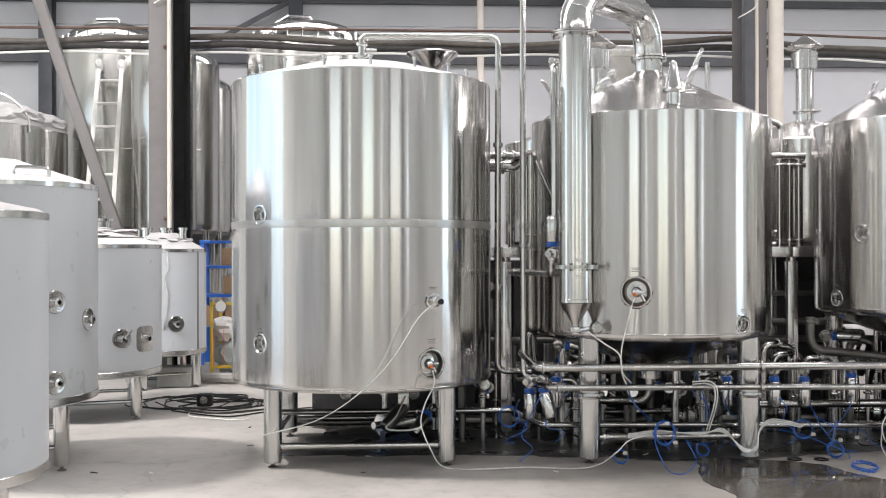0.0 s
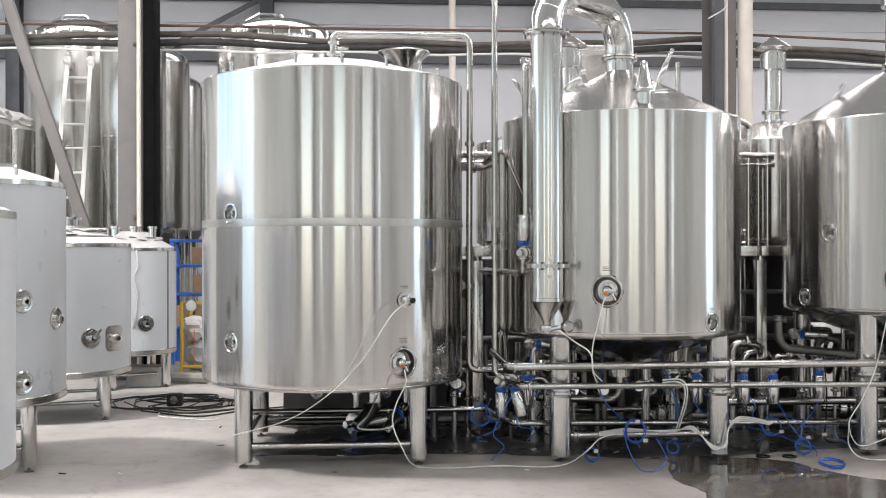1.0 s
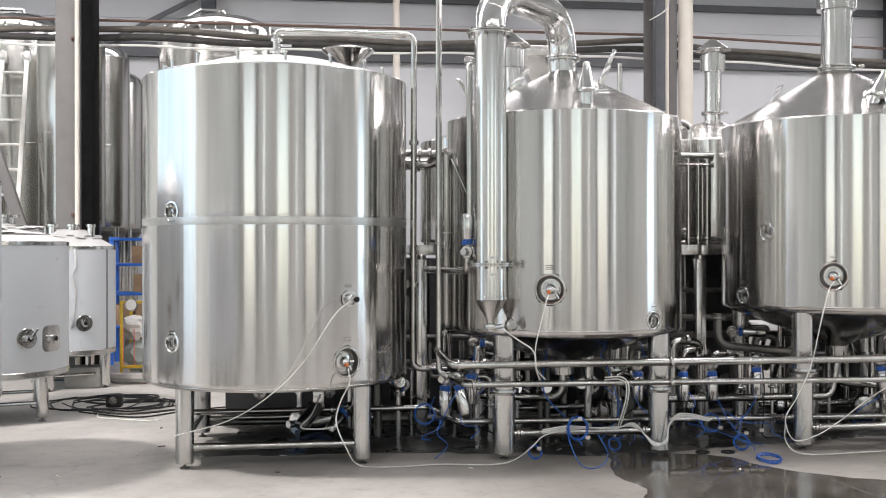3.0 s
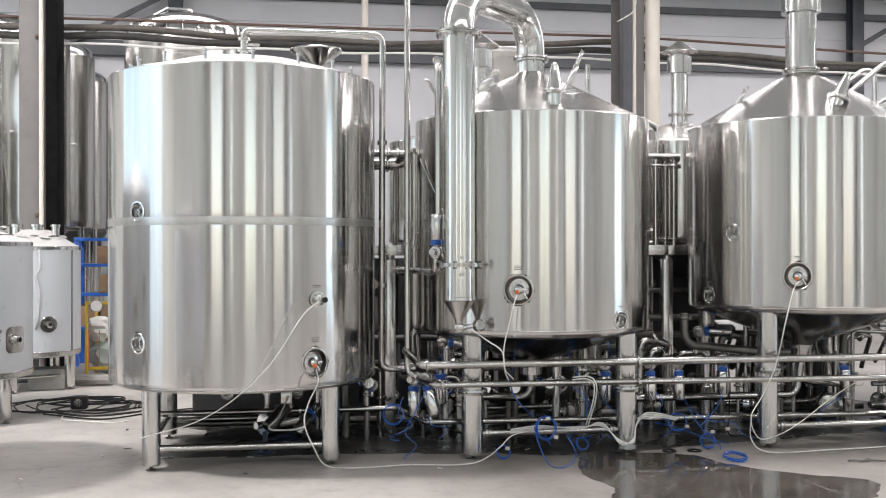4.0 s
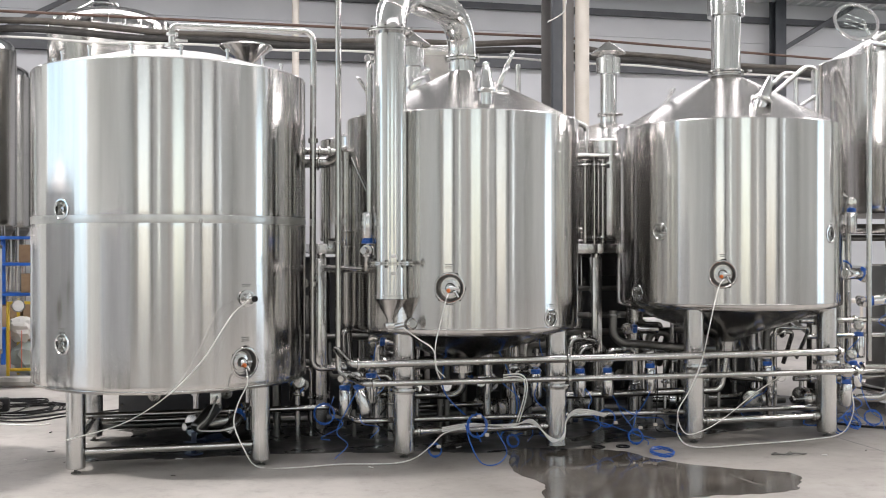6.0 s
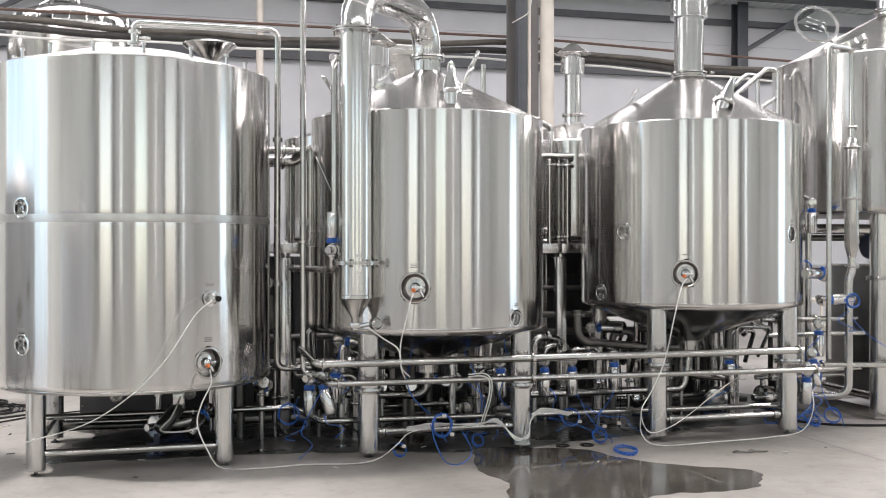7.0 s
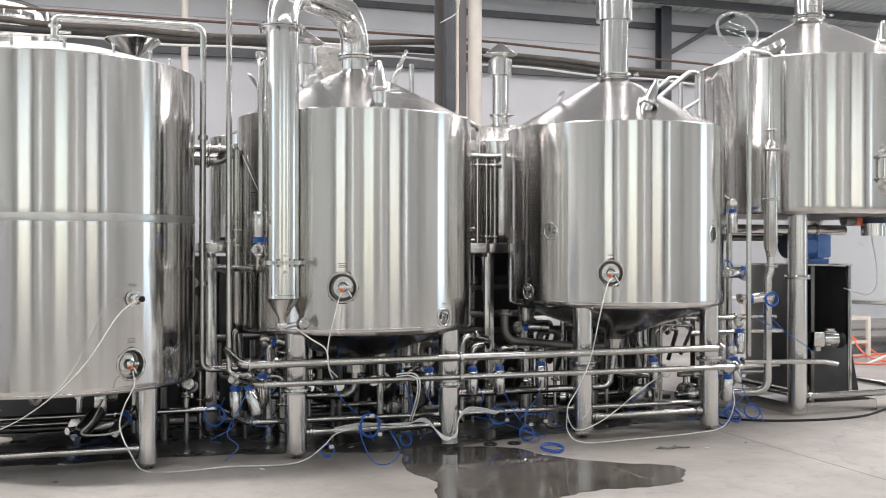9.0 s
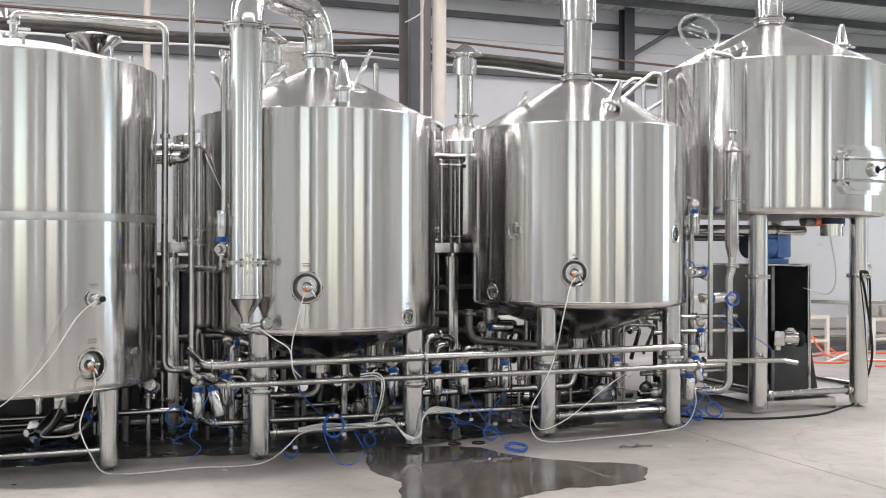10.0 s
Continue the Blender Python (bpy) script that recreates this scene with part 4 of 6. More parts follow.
pv = pneumatic_valve((1.14, 7.85, 0.60), (0.22, -0.15, -1))
for at, w in (((1.06, 7.95, 0.585), (0, 0, -1)), ((1.33, 8.25, 0.84), (1, -0.2, 0)), ((2.98, 7.95, 0.66), (0, 0, -1)), ((3.22, 7.95, 0.66), (0, 0, -1)), ((3.62, 8.0, 0.68), (0, 0, -1)),
              ((4.75, 8.1, 0.66), (0.1, 0, -1)), ((5.36, 7.85, 0.55), (0, 0, -1)), ((5.30, 7.75, 0.53), (0, 0.1, -1)), ((1.185, 7.62, 1.57), (0, 0, 1)), ((2.80, 8.4, 0.93), (1, 0, 0.0)),
              ((5.72, 8.3, 2.0), (0, 0, -1)), ((5.58, 7.95, 1.12), (1, -0.2, 0.05)), ((5.45, 8.2, 0.78), (0, 0, -1)), ((0.32, 8.45, 0.30), (-0.5, -0.5, -0.55)), ((1.70, 8.6, 0.42), (0, -1, 0.1)), ((1.95, 8.6, 0.42), (0, -1, 0.1)), ((2.3, 8.8, 0.42), (0, -1, 0.1)), ((2.75, 8.75, 0.40), (0.2, -1, 0.1)), ((1.45, 8.85, 0.62), (0.3, -1, 0)), ((4.15, 8.45, 0.62), (0, -0.2, -1)), ((4.75, 8.7, 0.72), (0, 0, 1)), ((3.75, 8.8, 0.85), (1, -0.3, 0)), ((0.75, 8.7, 0.42), (0, -1, 0.3)), ((5.62, 8.05, 0.90), (0, 0, -1)), ((5.48, 7.95, 0.66), (0.1, -0.1, -1)), ((5.66, 8.0, 1.36), (-1, -0.3, 0)), ((5.22, 8.0, 0.52), (0, 0, -1)), ((1.28, 8.05, 0.66), (0, 0, -1)), ((2.62, 8.0, 0.66), (0, 0, -1)), ((5.05, 8.5, 0.45), (-0.3, -1, 0))):
    turn = Vector((0.22, -0.15, -1)).normalized().rotation_difference(Vector(w).normalized())
    copy_thing(pv, Matrix.Translation(at) @ turn.to_matrix().to_4x4())


# branch lines between the low pipes
brng = random.Random(11)
for k in range(36):
    x = 0.6 + 0.135 * k + brng.uniform(-0.06, 0.06)
    y = brng.uniform(8.45, 9.1)
    z = brng.uniform(0.5, 0.95)
    r = brng.choice((0.018, 0.022, 0.028, 0.034))
    dxk = brng.choice((-1, 1)) * brng.uniform(0.15, 0.35)
    run("branch_pipe", [(x, y, 0.0), (x, y, z), (x + dxk, y + brng.uniform(-0.1, 0.1), z + brng.uniform(-0.04, 0.04)), (x + dxk, y + 0.15, z + brng.choice((-0.3, 0.25)))], r, "bent steel branch pipe in the dark pipework", [((x, y, z * 0.55), (0, 0, 1)), ((x + dxk * 0.5, y, z), (1, 0, 0))], r * 2.2, brng.choice((STEEL_BRIGHT, STEEL, STEEL_DARK)), "branch pipes")
for k in range(10):
    x, y = 0.9 + 0.5 * k + brng.uniform(-0.1, 0.1), brng.uniform(8.3, 8.9)
    z = brng.uniform(0.5, 0.85)
    solid("control_lead", sweep(B(), spline([(x, y, z), (x + brng.uniform(-0.15, 0.15), y - 0.1, z * 0.6), (x + brng.uniform(-0.2, 0.2), y - 0.15, z * 0.25), (x + brng.uniform(-0.3, 0.3), y - 0.2, 0.012), (x + brng.uniform(0.2, 0.5), y - 0.1, 0.012)]), 0.006, 6), brng.choice((BLACK, BLUE, BLACK)), "thin lead hanging in the dark pipework", "cable", "control leads")

# pumps on the floor below the vessels
def pump(at, rz, label):
    p = thing("pump", at, label, "pump", "pumps under the vessels")
    p.matrix_basis = pose(*at, 0, 0, rz)
    bm = B()
    lathe(bm, [(0, 0), (0.085, 0)] + [(0.098 if k % 2 else 0.086, 0.015 + 0.012 * k) for k in range(16)] + [(0.085, 0.215), (0.06, 0.235), (0, 0.24)], 24, m=axis_to((0.0, 0, 0.16), (1, 0, 0)))
    part("motor", bm, STEEL, p, "ribbed steel motor")
    bm = B()
    lathe(bm, [(0, 0), (0.10, 0), (0.115, 0.012), (0.115, 0.06), (0.09, 0.08), (0.03, 0.085), (0.03, 0.16), (0, 0.16)], 24, m=axis_to((-0.02, 0, 0.16), (-1, 0, 0)))
    lathe(bm, [(0, 0), (0.025, 0), (0.025, 0.2), (0.04, 0.2), (0.04, 0.22), (0, 0.22)], 14, (-0.06, 0, 0.2))
    part("volute", bm, STEEL_BRIGHT, p, "polished pump volute")
    bm = B()
    box(bm, (-0.1, -0.09, 0.0), (0.22, 0.09, 0.025), 0.004)
    box(bm, (0.0, -0.06, 0.025), (0.18, 0.06, 0.07), 0.004)
    part("foot", bm, NAVY, p, "dark blue cast foot")
    bm = B()
    box(bm, (0.05, -0.045, 0.25), (0.15, 0.045, 0.31), 0.008)
    part("terminal_box", bm, BLACK, p)
    return p


for at, rz in (((-0.02, 8.62, 0), 40), ((1.75, 9.1, 0), 90), ((2.5, 9.0, 0), -80), ((3.35, 9.0, 0), 15), ((4.35, 8.95, 0), -30), ((5.05, 8.85, 0), 60), ((5.55, 8.75, 0), 10)):
    pump(at, rz, "stainless steel centrifugal pump on a blue foot")

# the valve motor leaning below the tall tank
mv = thing("drain_actuator", (-0.02, 8.33, 0), "steel drain actuator leaning below the tall tank", "actuator")
bm = B()
m = axis_to((0.12, 0, 0.36), (-0.6, -0.5, -0.62))
lathe(bm, [(0, 0), (0.05, 0), (0.055, 0.01), (0.055, 0.26), (0.045, 0.275), (0, 0.28)], 20, m=m)
part("cylinder", bm, STEEL_DARK, mv, "dull steel cylinder")
bm = B()
lathe(bm, [(0, 0), (0.07, 0), (0.07, 0.014), (0, 0.014)], 20, (-0.06, -0.14, 0.0))
box(bm, (-0.08, -0.16, 0.01), (-0.04, -0.12, 0.17), 0.004)
part("stand", bm, NAVY, mv, "dark blue foot")
bm = B()
box(bm, (0.06, -0.06, 0.33), (0.15, 0.02, 0.47), 0.01)
part("bracket", bm, STEEL, mv, "steel valve bracket")
bm = B()
lathe(bm, [(0, 0.47), (0.014, 0.47), (0.016, 0.52), (0, 0.525)], 10, (0.07, -0.03, 0))
part("plug", bm, ORANGE, mv, "orange sensor plug")

# invented dark plate units and skid beams that stand in for shade behind the legs
def gap_filler(x, y, w, d, h):
    e = thing("gap_filler_unit", (x, y, 0), "invented dark plate unit filling the shaded gap behind the vessels", "heat exchanger", "heat exchangers")
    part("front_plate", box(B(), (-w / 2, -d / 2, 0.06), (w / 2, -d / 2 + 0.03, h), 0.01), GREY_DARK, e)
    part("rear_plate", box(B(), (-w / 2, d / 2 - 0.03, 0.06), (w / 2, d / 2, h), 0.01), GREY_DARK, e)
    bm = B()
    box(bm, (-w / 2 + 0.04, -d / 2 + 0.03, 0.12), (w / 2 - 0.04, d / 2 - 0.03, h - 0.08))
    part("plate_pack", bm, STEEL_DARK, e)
    for x0 in (-w / 2 + 0.03, w / 2 - 0.03):
        for z in (0.2, h * 0.5, h - 0.15):
            bm = B()
            sweep(bm, [(x0, -d / 2 - 0.06, z), (x0, d / 2 + 0.05, z)], 0.012, 8)
            part("tie_rod", bm, STEEL, e)
    for x0 in (-w * 0.25, w * 0.25):
        for z in (0.28, h - 0.25):
            part("nozzle", lathe(B(), [(0, 0), (0.035, 0), (0.035, 0.06), (0.055, 0.065), (0.055, 0.085), (0.03, 0.085), (0, 0.03)], 18, m=axis_to((x0, -d / 2, z), (0, -1, 0))), STEEL, e)
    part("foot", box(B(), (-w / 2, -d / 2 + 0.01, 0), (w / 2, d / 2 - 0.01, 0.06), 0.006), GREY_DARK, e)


# heights chosen to black out the pale wall between the vessels
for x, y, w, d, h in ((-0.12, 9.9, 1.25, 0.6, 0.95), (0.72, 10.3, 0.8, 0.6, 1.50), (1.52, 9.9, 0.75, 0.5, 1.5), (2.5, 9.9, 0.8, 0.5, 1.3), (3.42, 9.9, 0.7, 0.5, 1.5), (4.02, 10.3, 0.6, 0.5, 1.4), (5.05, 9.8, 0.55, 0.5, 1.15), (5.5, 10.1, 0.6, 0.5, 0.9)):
    gap_filler(x, y, w, d, h)
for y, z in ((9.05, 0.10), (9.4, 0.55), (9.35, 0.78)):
    run("skid_rail", [(-0.9, y, z), (5.5, y, z)], 0.03, "steel skid rail behind the legs, darkened for shade", (), None, STEEL_DARK, "skid rails")

# platform that carries the rear pipework
plat = thing("pipe_platform", (0, 0, 0), "dull square-tube steel platform behind the front vessels", "platform")
for x, y in ((0.96, 8.75), (3.49, 8.9), (5.75, 8.95), (0.96, 10.9), (3.0, 10.9), (5.75, 10.9)):
    bm = B()
    box(bm, (x - 0.045, y - 0.045, 0.06), (x + 0.045, y + 0.045, 1.50), 0.004)
    pst = part("post", bm, STEEL_LEG, plat, "square steel post")
    part("foot", lathe(B(), [(0, 0), (0.035, 0), (0.035, 0.01), (0.012, 0.015), (0.012, 0.062), (0, 0.062)], 12, (x, y, 0)), STEEL_DARK, pst)
    part("joint", lathe(B(), [(0, 1.49), (0.035, 1.49), (0.042, 1.50), (0.042, 1.53), (0.03, 1.54), (0, 1.54)], 14, (x, y, 0)), STEEL, pst)
for y0, x0, x1 in ((8.78, 0.86, 1.35), (8.9, 3.2, 3.72), (8.95, 5.4, 5.9), (10.9, 0.86, 5.9)):
    bm = B()
    box(bm, (x0, y0 - 0.045, 1.535), (x1, y0 + 0.045, 1.625), 0.004)
    part("beam", bm, STEEL_LEG, plat)
for x in (0.96, 3.49, 5.75):
    bm = B()
    box(bm, (x - 0.04, 8.75, 1.537), (x + 0.04, 10.9, 1.62), 0.004)
    part("beam", bm, STEEL_LEG, plat)

# bank of upright pipes between kettle and whirlpool
hx, hy = 3.55, 9.15
run("riser_header", [(3.1, hy, 2.44), (3.71, hy, 2.44)], 0.04, "horizontal steel header above a bank of risers", [], None, STEEL)
for x, r, z0 in ((3.36, 0.028, 1.62), (3.48, 0.026, 1.62), (3.575, 0.016, 1.62), (3.66, 0.034, 1.62)):
    run("riser", [(x, hy, z0), (x, hy, 2.42)], r, "upright steel riser pipe", [((x, hy, 1.68), (0, 0, 1)), ((x, hy, 2.36), (0, 0, 1))], None, STEEL, "riser bank")
run("riser_branch", [(3.2, hy, 1.75), (3.45, hy, 1.75)], 0.03, "short steel branch pipe", [((3.4, hy, 1.75), (1, 0, 0))])
run("vent_pipe", [(3.50, hy, 2.46), (3.50, hy, 2.72), (3.30, hy, 2.80), (3.1, hy - 0.2, 2.80)], 0.028, "bent steel vent pipe above the header", [((3.35, hy, 2.78), (-1, 0, 0.4))], 0.07)
for k in range(3):
    run("riser", [(1.02 + 0.11 * k, 8.9 + 0.05 * k, 1.62), (1.02 + 0.11 * k, 8.9 + 0.05 * k, 2.3 + 0.1 * k)], 0.022 + 0.004 * k, "upright steel riser pipe", [], None, STEEL, "riser bank")

# hopper funnel and grain hood behind the front row
fn = thing("grain_funnel", (0.382, 9.82, 0), "open steel funnel on a pipe behind the tall tank", "funnel")
part("cone", lathe(B(), [(0.235, 3.47), (0.24, 3.46), (0.236, 3.455), (0.05, 3.31), (0.045, 3.3), (0.055, 3.3), (0.243, 3.452), (0.247, 3.462), (0.24, 3.474), (0.235, 3.47)], 40), STEEL, fn, "satin steel cone")
part("stem", lathe(B(), [(0.05, 0.0), (0.05, 3.31)], 20), STEEL, fn)
hd = thing("grain_hood", (2.33, 10.47, 0), "grey sheet-metal grain hood on a post behind the kettle", "hood")
bm = B()
box(bm, (-0.17, -0.16, 3.55), (0.17, 0.16, 3.66), 0.01)
vs = [bm.verts.new(v) for v in ((-0.17, -0.16, 3.55), (0.17, -0.16, 3.55), (0.17, 0.16, 3.55), (-0.17, 0.16, 3.55), (-0.02, -0.06, 3.22), (0.12, -0.06, 3.22), (0.12, 0.06, 3.22), (-0.02, 0.06, 3.22))]
for q in ((0, 1, 5, 4), (1, 2, 6, 5), (2, 3, 7, 6), (3, 0, 4, 7), (4, 5, 6, 7)):
    bm.faces.new([vs[k] for k in q])
part("hood", bm, STEEL_CONE, hd)
part("post", lathe(B(), [(0.04, 0), (0.04, 3.24)], 14, (0.05, 0, 0)), STEEL, hd)
part("side_spout", lathe(B(), [(0, 0), (0.035, 0), (0.035, 0.16), (0, 0.16)], 14, m=axis_to((-0.17, 0, 3.6), (-1, 0, 0))), STEEL, hd)
run("wall_riser", [(3.40, 11.0, 0.0), (3.40, 11.0, 3.62)], 0.03, "upright pale steel pipe near the wall column", [], None, STEEL_BRIGHT, "rear pipes")
run("wall_riser", [(1.5, 17.5, 0.0), (1.5, 17.5, 6.3)], 0.06, "upright pale pipe near the wall", [], None, CREAM, "rear pipes")

# handrail behind the whirlpool
hr = thing("handrail", (5.35, 8.9, 0), "bent steel handrail of the raised platform", "handrail")
for dy in (0.0, 0.35):
    bm = B()
    pipe(bm, [(-0.5, dy, 2.7), (0.28, dy, 3.32), (0.40, dy, 3.32), (0.40, dy, 1.6)], 0.024, 0.07, 12)
    part("rail", bm, STEEL_BRIGHT, hr)
bm = B()
pipe(bm, [(-0.2, 0, 2.7), (0.40, 0, 3.05)], 0.02, 0.07, 12)
part("rail", bm, STEEL_BRIGHT, hr)

# ---- raised mash vessel ----
T4, R4 = (6.97, 8.8), 1.13
t4 = thing("mash_tank", (*T4, 0), "large steel mash tank raised on tall legs with side manway", "tank", "brewing vessels")
part("shell", shell_mesh(R4, 1.91, 3.38, (), None, 160, 0.05), STEEL_TANK, t4, "brushed steel shell")
part("weld_seam", box(B(), (-0.004, -0.002, 1.93), (0.004, 0.003, 3.36), 0.001, pose(0, 0, 0, 0, 0, -38) @ Matrix.Translation((0, -R4 - 0.001, 0))), STEEL_CONE, t4)
part("roof_cone", lathe(B(), [(R4 - 0.014, 3.38), (R4 - 0.03, 3.386), (0.22, 3.84), (0.145, 3.88), (0.135, 3.90)], 96), STEEL_CONE, t4, "satin steel cone roof")
# shade below the raised tank is painted by the darkened steel
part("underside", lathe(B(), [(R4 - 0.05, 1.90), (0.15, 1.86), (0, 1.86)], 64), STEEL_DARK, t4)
for sx in (-1, 1):
    for sy in (-1, 1):
        leg(t4, 0.61 * sx, 0.62 * sy, 1.92, 0.09, 1.307)
brace(t4, -0.53, 0.53, -0.62, 0.168, 0.034, True)
brace(t4, -0.53, 0.53, 0.62, 0.168, 0.034, True)
for sx in (-1, 1):
    bm = B()
    sweep(bm, [(0.61 * sx, -0.55, 0.21), (0.61 * sx, 0.55, 0.21)], 0.034, 14)
    part("leg_brace", bm, STEEL, t4, "round steel brace between legs")
chimney("vapour_chimney", T4, 0.135, 3.94, 7.0, None, None, "bright steel vapour chimney rising from the raised tank")


def plate_on(r, phi, z, w, h, out, back=0.0, n=14, corner=0.08):
    """A rounded plate bent to the shell."""
    bm = B()
    outline = []
    for cx, cz, a0 in ((w / 2 - corner, h / 2 - corner, 0), (-w / 2 + corner, h / 2 - corner, 90), (-w / 2 + corner, -h / 2 + corner, 180), (w / 2 - corner, -h / 2 + corner, 270)):
        for k in range(5):
            a = radians(a0 + 22.5 * k)
            outline.append((cx + corner * math.cos(a), cz + corner * math.sin(a)))
    front = [bm.verts.new(on_shell(r, phi, z, u, v, out)) for u, v in outline]
    rear = [bm.verts.new(on_shell(r, phi, z, u, v, back)) for u, v in outline]
    k = len(outline)
    for i in range(k):
        bm.faces.new((front[i], front[(i + 1) % k], rear[(i + 1) % k], rear[i]))
    mid = bm.verts.new(on_shell(r, phi, z, 0, 0, out + 0.004))
    for i in range(k):
        bm.faces.new((front[i], front[(i + 1) % k], mid))
    return bm


mw = part("manway", plate_on(R4, 10.5, 2.315, 0.60, 0.46, 0.045), STEEL_BRIGHT, t4, "square polished side manway with rounded corners")
part("manway_door", plate_on(R4, 10.5, 2.315, 0.50, 0.38, 0.075, 0.04), STEEL_BRIGHT, mw, "dished manway door")
for dz in (-0.1, 0.1):
    bm = B()
    sweep(bm, [on_shell(R4, 10.5, 2.315, u, dz, o) for u, o in ((-0.33, 0.05), (-0.27, 0.10), (-0.1, 0.10), (0.1, 0.10), (0.27, 0.10), (0.33, 0.05))], 0.012, 10)
    part("hinge_bar", bm, STEEL, mw, "steel hinge bar")
m = axis_to(on_shell(R4, 10.5, 2.315, 0.04, 0.0, 0.075), on_shell(R4, 10.5, 2.315, 0.04, 0, 1) - on_shell(R4, 10.5, 2.315, 0.04, 0, 0))
part("sight_glass", lathe(B(), [(0, 0), (0.062, 0), (0.066, 0.03), (0.05, 0.045), (0.036, 0.045), (0.034, 0.02), (0, 0.02)], 28, m=m), STEEL, mw, "round clamped sight glass")
part("lens", lathe(B(), [(0, 0.022), (0.033, 0.022), (0.033, 0.026), (0, 0.027)], 20, m=m), BLACK, mw, "dark glass lens")
bm = B()
sweep(bm, [m @ Vector(v) for v in ((0.05, 0.0, 0.05), (0.12, 0.05, 0.09), (0.25, 0.03, 0.10), (0.30, -0.02, 0.10))], 0.010, 8)
part("handle", bm, BLACK, mw, "black lever handle")
bm = B()
sweep(bm, [on_shell(R4, 10.5, 2.315, u, v, 0.06) for u, v in ((-0.26, 0.15), (-0.30, 0.12), (-0.30, -0.12), (-0.26, -0.15))], 0.014, 10)
part("hinge_post", bm, STEEL_BRIGHT, mw)
# open roof hatch with a glass lid
ht = part("roof_hatch", lathe(B(), [(0.20, 0.0), (0.215, 0.0), (0.215, 0.05), (0.20, 0.055), (0.185, 0.05), (0.185, 0.0)], 40, m=pose(-0.78, -0.35, 3.46, -8, -24, 0)), STEEL_BRIGHT, t4, "round roof hatch collar")
m = pose(-1.02, -0.24, 3.70, 62, 22, -24)
part("lid_ring", lathe(B(), [(0.185, -0.008), (0.212, -0.008), (0.216, 0), (0.212, 0.008), (0.185, 0.008), (0.185, -0.008)], 44, m=m), STEEL_BRIGHT, ht, "polished open lid ring")
lid = part("lid_glass", lathe(B(), [(0, -0.004), (0.186, -0.004), (0.186, 0.004), (0, 0.004)], 40, m=m), GLASS, ht, "clear glass hatch lid")
lid.visible_shadow = False
bm = B()
for i in range(3):
    for k in range(3):
        box(bm, (-0.10 + 0.07 * k, -0.07 + 0.055 * i, 0.005), (-0.06 + 0.07 * k, -0.058 + 0.055 * i, 0.007), 0.0, m)
part("lid_lettering", bm, MINT, ht, "pale lettering bars on the glass")
bm = B()
sweep(bm, [(-0.82, -0.2, 3.55), (-0.86, -0.16, 3.66), (-0.92, -0.2, 3.72)], 0.014, 8)
part("hinge", bm, STEEL, ht)
for px in (-0.95, -1.02):
    ferrule(t4, (px, -0.4, 3.39), (-0.5, -0.3, 0.8), 0.02, 0.08)
spray_cone(t4, 0.45, -0.55, 3.55)

# drive, discharge and cabinet below the raised tank
dr = thing("discharge_pipe", (7.30, 8.25, 0), "short wide steel discharge pipe with a blue band under the tank", "pipe")
part("outlet", lathe(B(), [(0.10, 1.70), (0.11, 1.70), (0.11, 1.80), (0.125, 1.80), (0.125, 1.82), (0.11, 1.822)], 32), STEEL_BRIGHT, dr)
part("band", lathe(B(), [(0.115, 1.822), (0.13, 1.825), (0.13, 1.875), (0.115, 1.878)], 32), NAVY, dr, "dark blue gasket band")
part("collar", lathe(B(), [(0.11, 1.878), (0.14, 1.88), (0.14, 1.90), (0.11, 1.905)], 32), STEEL, dr)
mo = thing("rake_motor", (7.14, 8.3, 0), "small steel actuator with a coral red cap under the tank", "motor")
part("body", lathe(B(), [(0, 0), (0.05, 0), (0.055, 0.01), (0.055, 0.13), (0, 0.14)], 20, m=axis_to((-0.02, 0, 1.85), (-1, 0, 0))), STEEL_DARK, mo)
part("cap", lathe(B(), [(0, 0), (0.05, 0), (0.055, 0.02), (0.05, 0.06), (0.03, 0.075), (0, 0.08)], 20, m=axis_to((-0.02, 0, 1.85), (1, -0.2, 0))), CORAL, mo, "coral red plastic cap")
part("hanger", box(B(), (-0.08, -0.02, 1.88), (-0.04, 0.02, 1.92), 0.003), STEEL, mo)
run("under_pipe", [(5.6, 8.6, 1.76), (7.25, 8.6, 1.76)], 0.05, "wide steel pipe under the raised tank", [((6.9, 8.6, 1.76), (1, 0, 0))])
run("under_pipe", [(5.6, 8.9, 1.68), (6.9, 8.9, 1.68)], 0.03, "steel pipe under the raised tank, darkened for shade", [], None, STEEL_DARK)

cab = thing("grain_outlet_cabinet", (6.73, 9.0, 0), "dark grey sheet-steel drive cabinet under the raised tank", "cabinet")
GREY_MID = metal("dull_grey_sheet", (0.20, 0.20, 0.20), (0.28, 0.28, 0.275), 0.4, 0.5, (1, 1, 1), 3.0)
part("side_panel", box(B(), (-0.12, -0.42, 0.1), (-0.09, 0.35, 1.40), 0.003), GREY_MID, cab, "grey sheet side panel")
part("front_panel", box(B(), (-0.09, -0.42, 0.1), (-0.02, -0.40, 1.40), 0.003), GREY_MID, cab, "grey sheet front panel")
part("back_panel", box(B(), (-0.09, 0.33, 0.1), (0.60, 0.35, 1.39), 0.003), GREY_DARK, cab)
part("side_panel", box(B(), (0.58, -0.40, 0.1), (0.60, 0.33, 1.39), 0.003), GREY_DARK, cab)
part("top_panel", box(B(), (-0.12, -0.42, 1.402), (0.62, 0.36, 1.42), 0.003), STEEL, cab, "pale steel top panel")
